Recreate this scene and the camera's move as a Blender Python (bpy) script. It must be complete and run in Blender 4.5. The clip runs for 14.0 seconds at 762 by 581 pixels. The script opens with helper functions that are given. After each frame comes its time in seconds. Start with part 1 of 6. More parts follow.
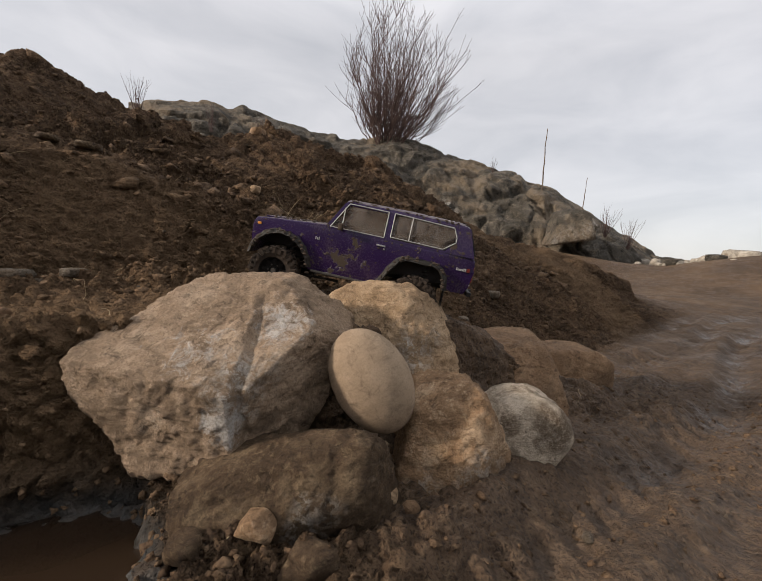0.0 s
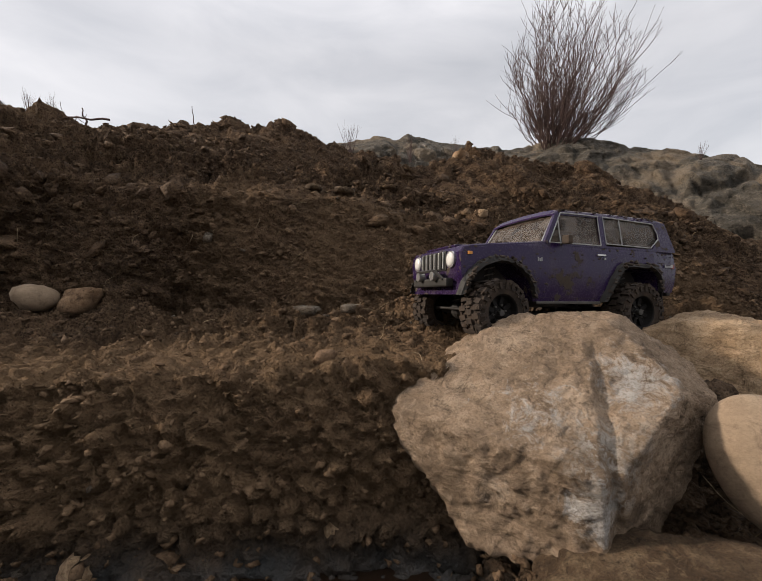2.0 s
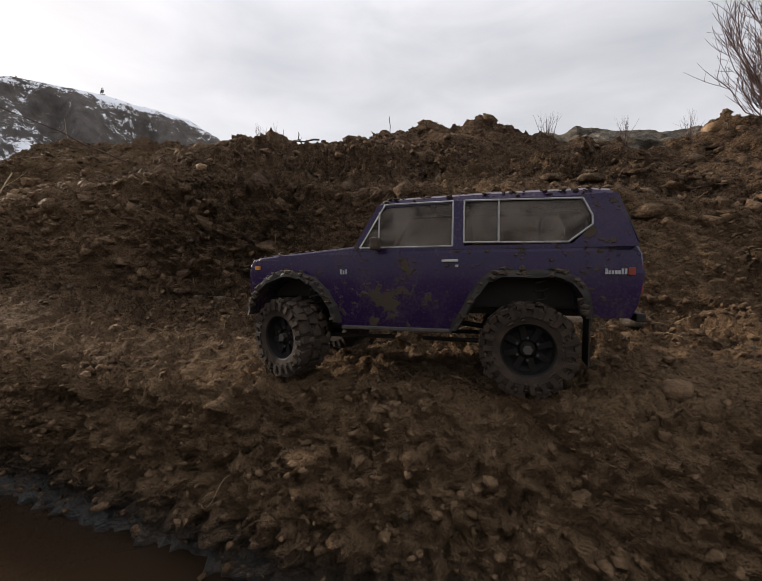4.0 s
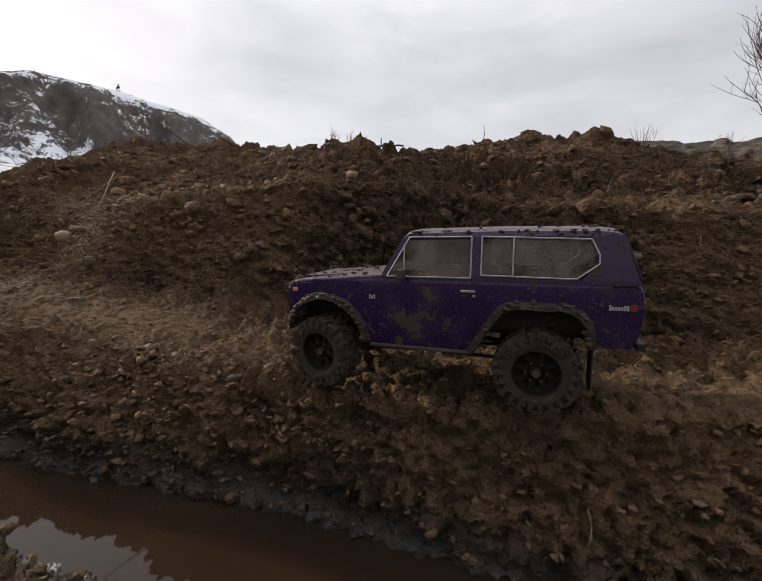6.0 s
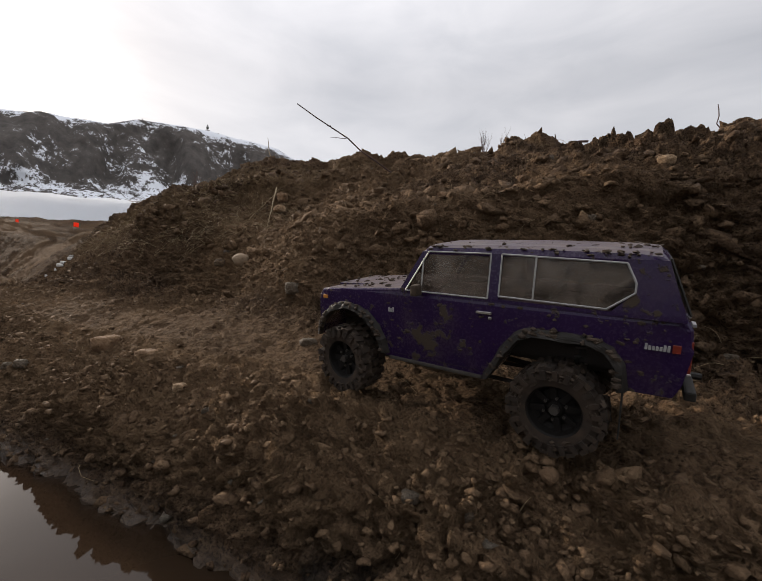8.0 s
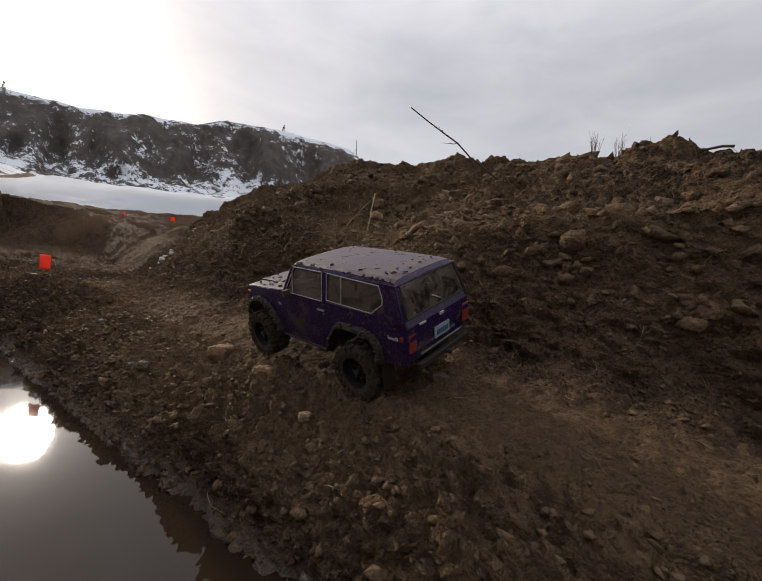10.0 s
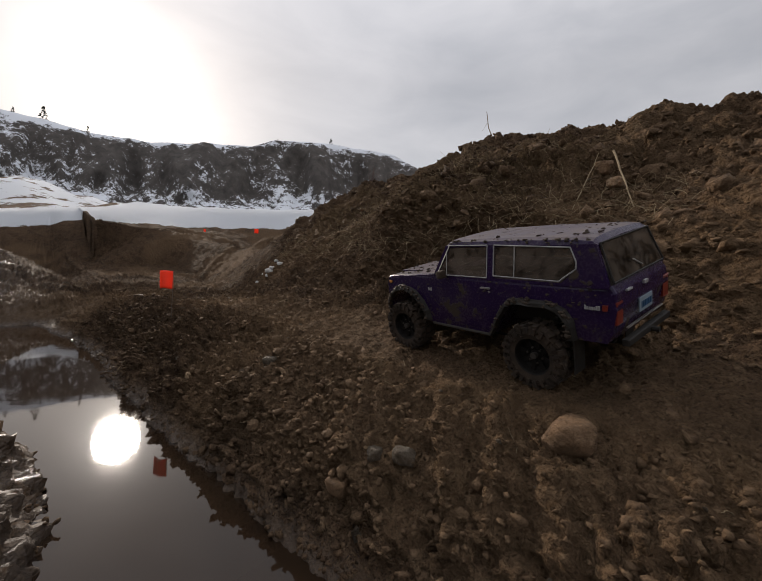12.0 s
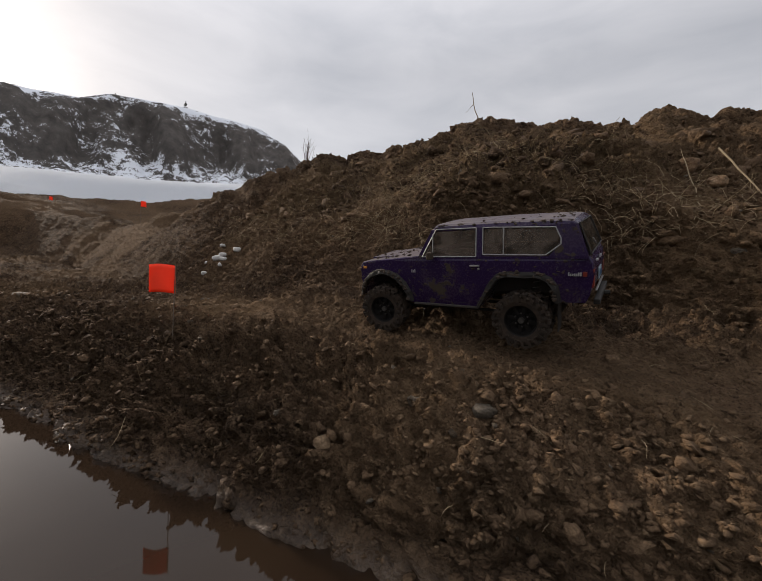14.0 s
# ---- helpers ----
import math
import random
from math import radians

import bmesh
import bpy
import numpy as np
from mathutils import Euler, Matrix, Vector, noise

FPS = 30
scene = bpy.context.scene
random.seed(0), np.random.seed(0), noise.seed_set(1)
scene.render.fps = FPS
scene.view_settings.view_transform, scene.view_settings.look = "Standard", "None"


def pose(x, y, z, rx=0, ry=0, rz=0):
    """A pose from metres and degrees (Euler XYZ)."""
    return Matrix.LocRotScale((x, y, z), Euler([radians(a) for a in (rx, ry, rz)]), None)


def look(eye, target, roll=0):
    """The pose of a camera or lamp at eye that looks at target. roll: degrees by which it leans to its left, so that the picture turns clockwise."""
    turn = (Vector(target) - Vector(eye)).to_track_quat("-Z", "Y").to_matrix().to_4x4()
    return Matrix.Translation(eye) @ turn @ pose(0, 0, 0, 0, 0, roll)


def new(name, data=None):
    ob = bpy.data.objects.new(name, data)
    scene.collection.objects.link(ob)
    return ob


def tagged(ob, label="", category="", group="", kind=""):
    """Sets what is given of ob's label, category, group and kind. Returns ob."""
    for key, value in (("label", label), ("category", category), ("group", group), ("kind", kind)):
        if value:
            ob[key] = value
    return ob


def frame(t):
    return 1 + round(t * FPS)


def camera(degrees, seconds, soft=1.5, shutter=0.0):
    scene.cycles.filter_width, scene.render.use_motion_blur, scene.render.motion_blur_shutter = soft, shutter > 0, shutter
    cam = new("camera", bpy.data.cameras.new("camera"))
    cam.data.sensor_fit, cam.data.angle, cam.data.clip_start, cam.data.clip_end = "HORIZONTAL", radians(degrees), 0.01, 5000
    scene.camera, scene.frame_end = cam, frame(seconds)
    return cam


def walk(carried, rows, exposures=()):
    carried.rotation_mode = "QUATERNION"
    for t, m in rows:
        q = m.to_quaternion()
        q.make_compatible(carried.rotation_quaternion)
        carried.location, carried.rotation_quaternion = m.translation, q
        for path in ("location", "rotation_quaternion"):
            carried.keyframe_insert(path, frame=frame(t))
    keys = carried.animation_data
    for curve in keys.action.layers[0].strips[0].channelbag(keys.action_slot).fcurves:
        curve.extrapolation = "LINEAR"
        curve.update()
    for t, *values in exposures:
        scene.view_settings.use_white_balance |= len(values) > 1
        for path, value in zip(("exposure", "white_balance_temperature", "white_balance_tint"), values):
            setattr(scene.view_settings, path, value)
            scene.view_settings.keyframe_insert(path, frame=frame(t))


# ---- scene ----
cam = camera(89.4, 14.0, 0.9)
PATH = [
    (0, look((0.002, -0.004, 0.396), (-0.007, 1.989, 0.228), 4.11)),
    (0.5, look((-0.077, 0.036, 0.388), (-0.309, 2.018, 0.250), 3.88)),
    (1, look((-0.165, 0.035, 0.391), (-0.604, 1.982, 0.272), 2.42)),
    (1.5, look((-0.209, 0.031, 0.394), (-0.888, 1.907, 0.261), 1.30)),
    (2, look((-0.237, 0.031, 0.417), (-1.039, 1.859, 0.290), 1.45)),
    (2.5, look((-0.262, 0.021, 0.417), (-1.174, 1.797, 0.299), 1.75)),
    (3, look((-0.297, 0.008, 0.411), (-1.304, 1.732, 0.290), 1.86)),
    (3.5, look((-0.369, -0.002, 0.391), (-1.588, 1.578, 0.261), 2.66)),
    (4, look((-0.478, 0.002, 0.401), (-1.902, 1.402, 0.286), 1.60)),
    (6.3, look((-0.925, -0.357, 0.412), (-2.362, 1.031, 0.311), 3.70)),
    (6.5, look((-1.026, -0.380, 0.420), (-2.412, 1.059, 0.327), 3.48)),
    (7, look((-1.250, -0.420, 0.396), (-2.702, 0.956, 0.381), 2.51)),
    (7.5, look((-1.354, -0.461, 0.391), (-2.918, 0.786, 0.391), 2.36)),
    (8, look((-1.411, -0.517, 0.404), (-3.069, 0.601, 0.375), 2.74)),
    (8.5, look((-1.453, -0.555, 0.404), (-3.170, 0.471, 0.360), 2.85)),
    (10.8, look((-1.742, -0.715, 0.463), (-3.577, 0.077, 0.416), 5.99)),
    (11, look((-1.811, -0.760, 0.451), (-3.646, 0.034, 0.407), 4.93)),
    (11.5, look((-2.032, -0.846, 0.394), (-3.904, -0.146, 0.316), 3.89)),
    (12, look((-2.230, -0.923, 0.402), (-4.138, -0.323, 0.353), 2.81)),
    (12.5, look((-2.337, -0.976, 0.446), (-4.242, -0.368, 0.432), 5.10)),
    (13, look((-2.449, -1.101, 0.441), (-4.184, -0.108, 0.474), 6.21)),
    (13.5, look((-2.568, -1.293, 0.389), (-4.239, -0.196, 0.347), 5.52)),
    (14, look((-2.777, -1.379, 0.415), (-4.379, -0.185, 0.312), 3.08)),
]
walk(cam, PATH, [(0, 0.38, 6950, 15), (4.2, 0.42, 6950, 15), (6.3, 0.42, 6950, 15), (8.7, 0.18, 6900, 15), (10.8, -0.02, 6850, 15), (12.6, -0.14, 6850, 15), (13.2, -0.12, 6850, 15), (14, 0.08, 6850, 15)])
CAR_ROWS = [
    (0, -0.079, 0.905, 0.341, 176.9, 8.2, -4.9),
    (0.5, -0.172, 0.868, 0.335, 202.7, 6.2, -1.0),
    (1, -0.231, 0.824, 0.328, 218.3, 3.3, 4.6),
    (1.5, -0.238, 0.806, 0.325, 222.7, 2.9, 5.7),
    (2, -0.266, 0.822, 0.340, 223.3, 0.7, 4.4),
    (2.5, -0.351, 0.761, 0.358, 223.6, -0.8, 6.1),
    (3, -0.531, 0.594, 0.337, 218.2, -2.5, -0.5),
    (3.5, -0.679, 0.474, 0.316, 215.3, -2.9, -2.0),
    (4, -0.844, 0.430, 0.313, 209.1, -1.9, -1.2),
    (6.3, -1.277, 0.137, 0.293, 205.8, -1.5, -7.5),
    (6.5, -1.352, 0.107, 0.287, 204.3, 0.3, -5.5),
    (7, -1.545, 0.054, 0.281, 206.6, 1.4, -7.2),
    (7.5, -1.697, 0.004, 0.288, 207.0, 2.2, -6.0),
    (8, -1.829, -0.077, 0.297, 201.9, 2.5, -9.1),
    (8.5, -1.955, -0.148, 0.308, 204.2, 3.1, -8.8),
    (10.8, -2.559, -0.403, 0.324, 202.9, 3.7, -23.8),
    (11, -2.603, -0.424, 0.318, 201.0, 2.7, -22.0),
    (11.5, -2.769, -0.453, 0.319, 200.2, 0.6, -16.0),
    (12, -2.894, -0.475, 0.331, 199.7, 2.0, -15.3),
    (12.5, -3.006, -0.515, 0.335, 200.2, 2.9, -18.8),
    (13, -3.137, -0.569, 0.348, 201.4, 1.6, -16.7),
    (13.5, -3.230, -0.633, 0.351, 202.6, -0.6, -16.3),
    (14, -3.357, -0.713, 0.357, 199.5, -1.6, -12.9),
]
SUN_AZ, SUN_EL = 106.5, 20.5
sun_way = Vector((-math.sin(radians(SUN_AZ)) * math.cos(radians(SUN_EL)), math.cos(radians(SUN_AZ)) * math.cos(radians(SUN_EL)), math.sin(radians(SUN_EL))))


# ---- light ----
def make_world():
    world = bpy.data.worlds.new("overcast_sky")
    scene.world = world
    world.use_nodes = True
    nt = world.node_tree
    nt.nodes.clear()
    N = nt.nodes.new
    out, bg = N("ShaderNodeOutputWorld"), N("ShaderNodeBackground")
    sky = N("ShaderNodeTexSky")
    sky.sky_type = "NISHITA"
    sky.sun_disc = False
    sky.sun_elevation, sky.sun_rotation = radians(SUN_EL), radians(-SUN_AZ)
    co = N("ShaderNodeTexCoord")
    # thick cloud deck: soft patches over the clear sky
    mp = N("ShaderNodeMapping")
    mp.inputs["Scale"].default_value = (1.6, 1.6, 4.5)
    n1 = N("ShaderNodeTexNoise")
    n1.inputs["Scale"].default_value, n1.inputs["Detail"].default_value, n1.inputs["Roughness"].default_value = 2.2, 7, 0.52
    n1.inputs["Distortion"].default_value = 0.4
    ramp = N("ShaderNodeValToRGB")
    e = ramp.color_ramp.elements
    e[0].position, e[0].color = 0.30, CLOUD_DARK
    e[1].position, e[1].color = 0.68, CLOUD_LIGHT
    nt.links.new(co.outputs["Generated"], mp.inputs["Vector"])
    nt.links.new(mp.outputs[0], n1.inputs["Vector"])
    nt.links.new(n1.outputs["Fac"], ramp.inputs[0])
    # veiled sun: the cloud brightens towards it
    dot = N("ShaderNodeVectorMath")
    dot.operation = "DOT_PRODUCT"
    dot.inputs[1].default_value = sun_way
    norm = N("ShaderNodeVectorMath")
    norm.operation = "NORMALIZE"
    nt.links.new(co.outputs["Generated"], norm.inputs[0])
    nt.links.new(norm.outputs[0], dot.inputs[0])
    glow = []
    for power, gain in ((4, 0.14), (60, 0.5), (500, 2.5)):
        mx = N("ShaderNodeMath")
        mx.operation = "MAXIMUM"
        mx.inputs[1].default_value = 0.0
        pw = N("ShaderNodeMath")
        pw.operation = "POWER"
        pw.inputs[1].default_value = power
        ml = N("ShaderNodeMath")
        ml.operation = "MULTIPLY"
        ml.inputs[1].default_value = gain
        nt.links.new(dot.outputs["Value"], mx.inputs[0])
        nt.links.new(mx.outputs[0], pw.inputs[0])
        nt.links.new(pw.outputs[0], ml.inputs[0])
        glow.append(ml)
    add1, add2 = N("ShaderNodeMath"), N("ShaderNodeMath")
    nt.links.new(glow[0].outputs[0], add1.inputs[0])
    nt.links.new(glow[1].outputs[0], add1.inputs[1])
    nt.links.new(add1.outputs[0], add2.inputs[0])
    nt.links.new(glow[2].outputs[0], add2.inputs[1])
    tint = N("ShaderNodeMix")
    tint.data_type = "RGBA"
    tint.blend_type = "ADD"
    tint.inputs["Factor"].default_value = 1.0
    gc = N("ShaderNodeCombineColor")
    for i, k in enumerate((1.0, 0.98, 0.93)):
        m = N("ShaderNodeMath")
        m.operation = "MULTIPLY"
        m.inputs[1].default_value = k
        nt.links.new(add2.outputs[0], m.inputs[0])
        nt.links.new(m.outputs[0], gc.inputs[i])
    up = N("ShaderNodeSeparateXYZ")
    nt.links.new(norm.outputs[0], up.inputs[0])
    rise = N("ShaderNodeMapRange")
    for key, value in (("From Min", 0.45), ("From Max", 1.0), ("To Min", 1.0), ("To Max", 2.3)):
        rise.inputs[key].default_value = value
    nt.links.new(up.outputs["Z"], rise.inputs["Value"])
    lifted = N("ShaderNodeVectorMath")
    lifted.operation = "SCALE"
    nt.links.new(ramp.outputs[0], lifted.inputs[0])
    nt.links.new(rise.outputs["Result"], lifted.inputs["Scale"])
    nt.links.new(lifted.outputs[0], tint.inputs["A"])
    nt.links.new(gc.outputs[0], tint.inputs["B"])
    # a tenth of the clear sky shows through the cloud
    skm = N("ShaderNodeMix")
    skm.data_type = "RGBA"
    skm.blend_type = "ADD"
    skm.inputs["Factor"].default_value = 1.0
    sks = N("ShaderNodeVectorMath")
    sks.operation = "SCALE"
    sks.inputs["Scale"].default_value = 0.02
    nt.links.new(sky.outputs[0], sks.inputs[0])
    nt.links.new(tint.outputs["Result"], skm.inputs["A"])
    nt.links.new(sks.outputs[0], skm.inputs["B"])
    nt.links.new(skm.outputs["Result"], bg.inputs["Color"])
    bg.inputs["Strength"].default_value = 1.0
    nt.links.new(bg.outputs[0], out.inputs[0])


CLOUD_DARK, CLOUD_LIGHT = (0.385, 0.413, 0.447, 1), (0.510, 0.535, 0.565, 1)
make_world()
sun = new("sun", bpy.data.lights.new("sun", "SUN"))
sun.data.energy, sun.data.angle, sun.data.color = 3.2, radians(4.5), (1.0, 0.93, 0.82)
sun.matrix_world = look((0, 0, 30), Vector((0, 0, 30)) - sun_way)


# ---- materials ----
class Mat:
    """A node material that is put together step by step."""

    def __init__(self, name):
        self.m = bpy.data.materials.new(name)
        self.m.use_nodes = True
        self.nt = self.m.node_tree
        self.b = self.nt.nodes["Principled BSDF"]
        self.out = self.nt.nodes["Material Output"]
        self.co = self.nt.nodes.new("ShaderNodeTexCoord").outputs["Object"]

    def node(self, kind, **ins):
        n = self.nt.nodes.new(kind)
        for k, v in ins.items():
            n.inputs[k.replace("_", " ")].default_value = v
        return n

    def link(self, a, b):
        self.nt.links.new(a, b)

    def noise(self, scale, detail=4, rough=0.55, distort=0.0, co=None):
        n = self.node("ShaderNodeTexNoise", Scale=scale, Detail=detail, Roughness=rough, Distortion=distort)
        self.link(co or self.co, n.inputs["Vector"])
        return n.outputs["Fac"]

    def voronoi(self, scale, feature="F1", co=None):
        n = self.node("ShaderNodeTexVoronoi", Scale=scale)
        n.feature = feature
        self.link(co or self.co, n.inputs["Vector"])
        return n.outputs["Distance"]

    def ramp(self, fac, *stops):
        n = self.node("ShaderNodeValToRGB")
        e = n.color_ramp.elements
        while len(e) < len(stops):
            e.new(0.5)
        for el, (p, c) in zip(e, stops):
            el.position = p
            el.color = (*c, 1) if isinstance(c, tuple) else (c, c, c, 1)
        self.link(fac, n.inputs[0])
        return n.outputs[0]

    def mix(self, fac, a, b, blend="MIX"):
        n = self.node("ShaderNodeMix")
        n.data_type, n.blend_type = "RGBA", blend
        for s, key in ((fac, "Factor"), (a, "A"), (b, "B")):
            if isinstance(s, (int, float)):
                n.inputs[key].default_value = s if key == "Factor" else (s, s, s, 1)
            elif isinstance(s, tuple):
                n.inputs[key].default_value = (*s, 1)
            else:
                self.link(s, n.inputs[key])
        return n.outputs["Result"]

    def math(self, op, a, b=0.0):
        n = self.node("ShaderNodeMath")
        n.operation = op
        for i, s in enumerate((a, b)):
            if isinstance(s, (int, float)):
                n.inputs[i].default_value = s
            else:
                self.link(s, n.inputs[i])
        return n.outputs[0]

    def attr(self, name):
        n = self.node("ShaderNodeAttribute")
        n.attribute_name = name
        return n.outputs["Fac"]

    def bump(self, height, strength, dist, under=None):
        n = self.node("ShaderNodeBump", Strength=strength, Distance=dist)
        self.link(height, n.inputs["Height"])
        if under:
            self.link(under, n.inputs["Normal"])
        return n.outputs[0]

    def set(self, **ins):
        for k, v in ins.items():
            k = k.replace("_", " ")
            if hasattr(v, "is_linked"):
                self.link(v, self.b.inputs[k])
            elif isinstance(v, tuple):
                self.b.inputs[k].default_value = (*v, 1)
            else:
                self.b.inputs[k].default_value = v
        return self.m


def plain(name, colour, rough, metal=0.0, vary=0.25, scale=60, bump=0.15, **more):
    """A small-scale material: one colour with grain, blotches and fine relief."""
    k = Mat(name)
    f = k.noise(scale, 5)
    g = k.noise(scale / 7, 3)
    lo, hi = tuple(c * (1 - vary) for c in colour), tuple(min(1, c * (1 + vary)) for c in colour)
    c = k.mix(k.math("MULTIPLY", g, 0.6), k.ramp(f, (0.3, lo), (0.7, hi)), lo)
    k.set(Base_Color=c, Roughness=rough, Metallic=metal, Normal=k.bump(f, bump, 0.002), **more)
    return k.m


def earth_colour(k, islands=False):
    big, mid, fine, grit = k.noise(1.3, 4), k.noise(11, 6, 0.62, 0.3), k.noise(60, 6, 0.66), k.noise(240, 4, 0.6)
    base = k.ramp(big, (0.30, (0.088, 0.055, 0.034)), (0.55, (0.130, 0.081, 0.049)), (0.75, (0.178, 0.113, 0.068)))
    # dark mottling at random; it also stands in for shade in the crevices
    c = k.mix(k.ramp(mid, (0.42, 0.0), (0.62, 0.6)), base, (0.032, 0.022, 0.016))
    c = k.mix(k.ramp(fine, (0.48, 0.0), (0.66, 0.65)), c, (0.215, 0.145, 0.088))
    c = k.mix(k.ramp(grit, (0.34, 0.8), (0.48, 0.0)), c, (0.012, 0.008, 0.006))
    v = k.voronoi(95)
    c = k.mix(k.math("MULTIPLY", k.ramp(v, (0.02, 0.9), (0.10, 0.0)), k.ramp(k.noise(30, 3), (0.58, 0.0), (0.66, 1.0))), c, (0.30, 0.25, 0.19))
    if islands:
        g = k.node("ShaderNodeNewGeometry")
        c = k.mix(k.ramp(g.outputs["Random Per Island"], (0.20, 0.4), (0.5, 0.0)), c, (0.028, 0.019, 0.013))
        c = k.mix(k.ramp(g.outputs["Random Per Island"], (0.65, 0.0), (0.97, 0.25)), c, (0.17, 0.115, 0.069))
    return c, mid, fine, grit


def earth_material():
    k = Mat("wet_brown_earth")
    c, mid, fine, grit = earth_colour(k)
    # tan: real soil tones, plus sunlight put into the pond-side slope's colour
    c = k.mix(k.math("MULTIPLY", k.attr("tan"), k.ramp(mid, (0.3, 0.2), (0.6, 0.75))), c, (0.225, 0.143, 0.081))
    wet = k.attr("wet")
    c = k.mix(k.math("MULTIPLY", wet, 0.7), c, (0.036, 0.0245, 0.0165))
    c = k.mix(k.math("MULTIPLY", k.attr("clay"), k.ramp(mid, (0.35, 0.5), (0.6, 1.0))), c, (0.026, 0.027, 0.026))
    c = k.mix(k.math("MULTIPLY", k.attr("straw"), k.ramp(k.noise(60, 6, 0.7, 2.5), (0.47, 0.0), (0.60, 0.8))), c, (0.17, 0.118, 0.060))
    snow = k.attr("snow")
    s = k.ramp(k.math("ADD", snow, k.math("MULTIPLY", k.math("SUBTRACT", k.noise(0.6, 9, 0.66), 0.5), 1.3)), (0.47, 0.0), (0.53, 1.0))
    c = k.mix(s, c, (0.78, 0.81, 0.85))
    rough = k.mix(wet, 0.97, k.ramp(k.noise(5, 5, 0.6, 0.4), (0.42, 0.12), (0.56, 0.62)))
    v1, v2, v3 = k.voronoi(48), k.voronoi(120), k.voronoi(24)
    h = k.math("ADD", k.math("MULTIPLY", fine, 0.9), k.math("MULTIPLY", grit, 0.45))
    h = k.math("SUBTRACT", h, k.math("ADD", k.math("MULTIPLY", v1, 0.75), k.math("MULTIPLY", v2, 0.45)))
    h = k.math("SUBTRACT", h, k.math("MULTIPLY", v3, 0.7))
    dry = k.math("SUBTRACT", 1.0, k.math("MULTIPLY", wet, 0.65))
    b = k.node("ShaderNodeBump", Distance=0.026)
    k.link(h, b.inputs["Height"])
    k.link(dry, b.inputs["Strength"])
    k.link(k.bump(mid, 0.6, 0.045), b.inputs["Normal"])
    nrm = b.outputs[0]
    spec = k.math("ADD", 0.06, k.math("MULTIPLY", wet, 0.3))
    return k.set(Base_Color=c, Roughness=rough, Normal=nrm, Specular_IOR_Level=spec)


def clod_material():
    k = Mat("loose_earth_clods")
    c, mid, fine, grit = earth_colour(k, True)
    # same mask as the ground, so clods on the slope carry its painted sun
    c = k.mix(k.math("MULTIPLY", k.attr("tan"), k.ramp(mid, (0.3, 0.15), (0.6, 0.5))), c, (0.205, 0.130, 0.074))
    c = k.mix(0.12, c, (0.030, 0.019, 0.012))
    return k.set(Base_Color=c, Roughness=k.ramp(fine, (0.35, 0.7), (0.65, 0.95)), Normal=k.bump(k.math("SUBTRACT", fine, k.math("MULTIPLY", k.voronoi(110), 0.6)), 1.0, 0.007), Specular_IOR_Level=0.06)


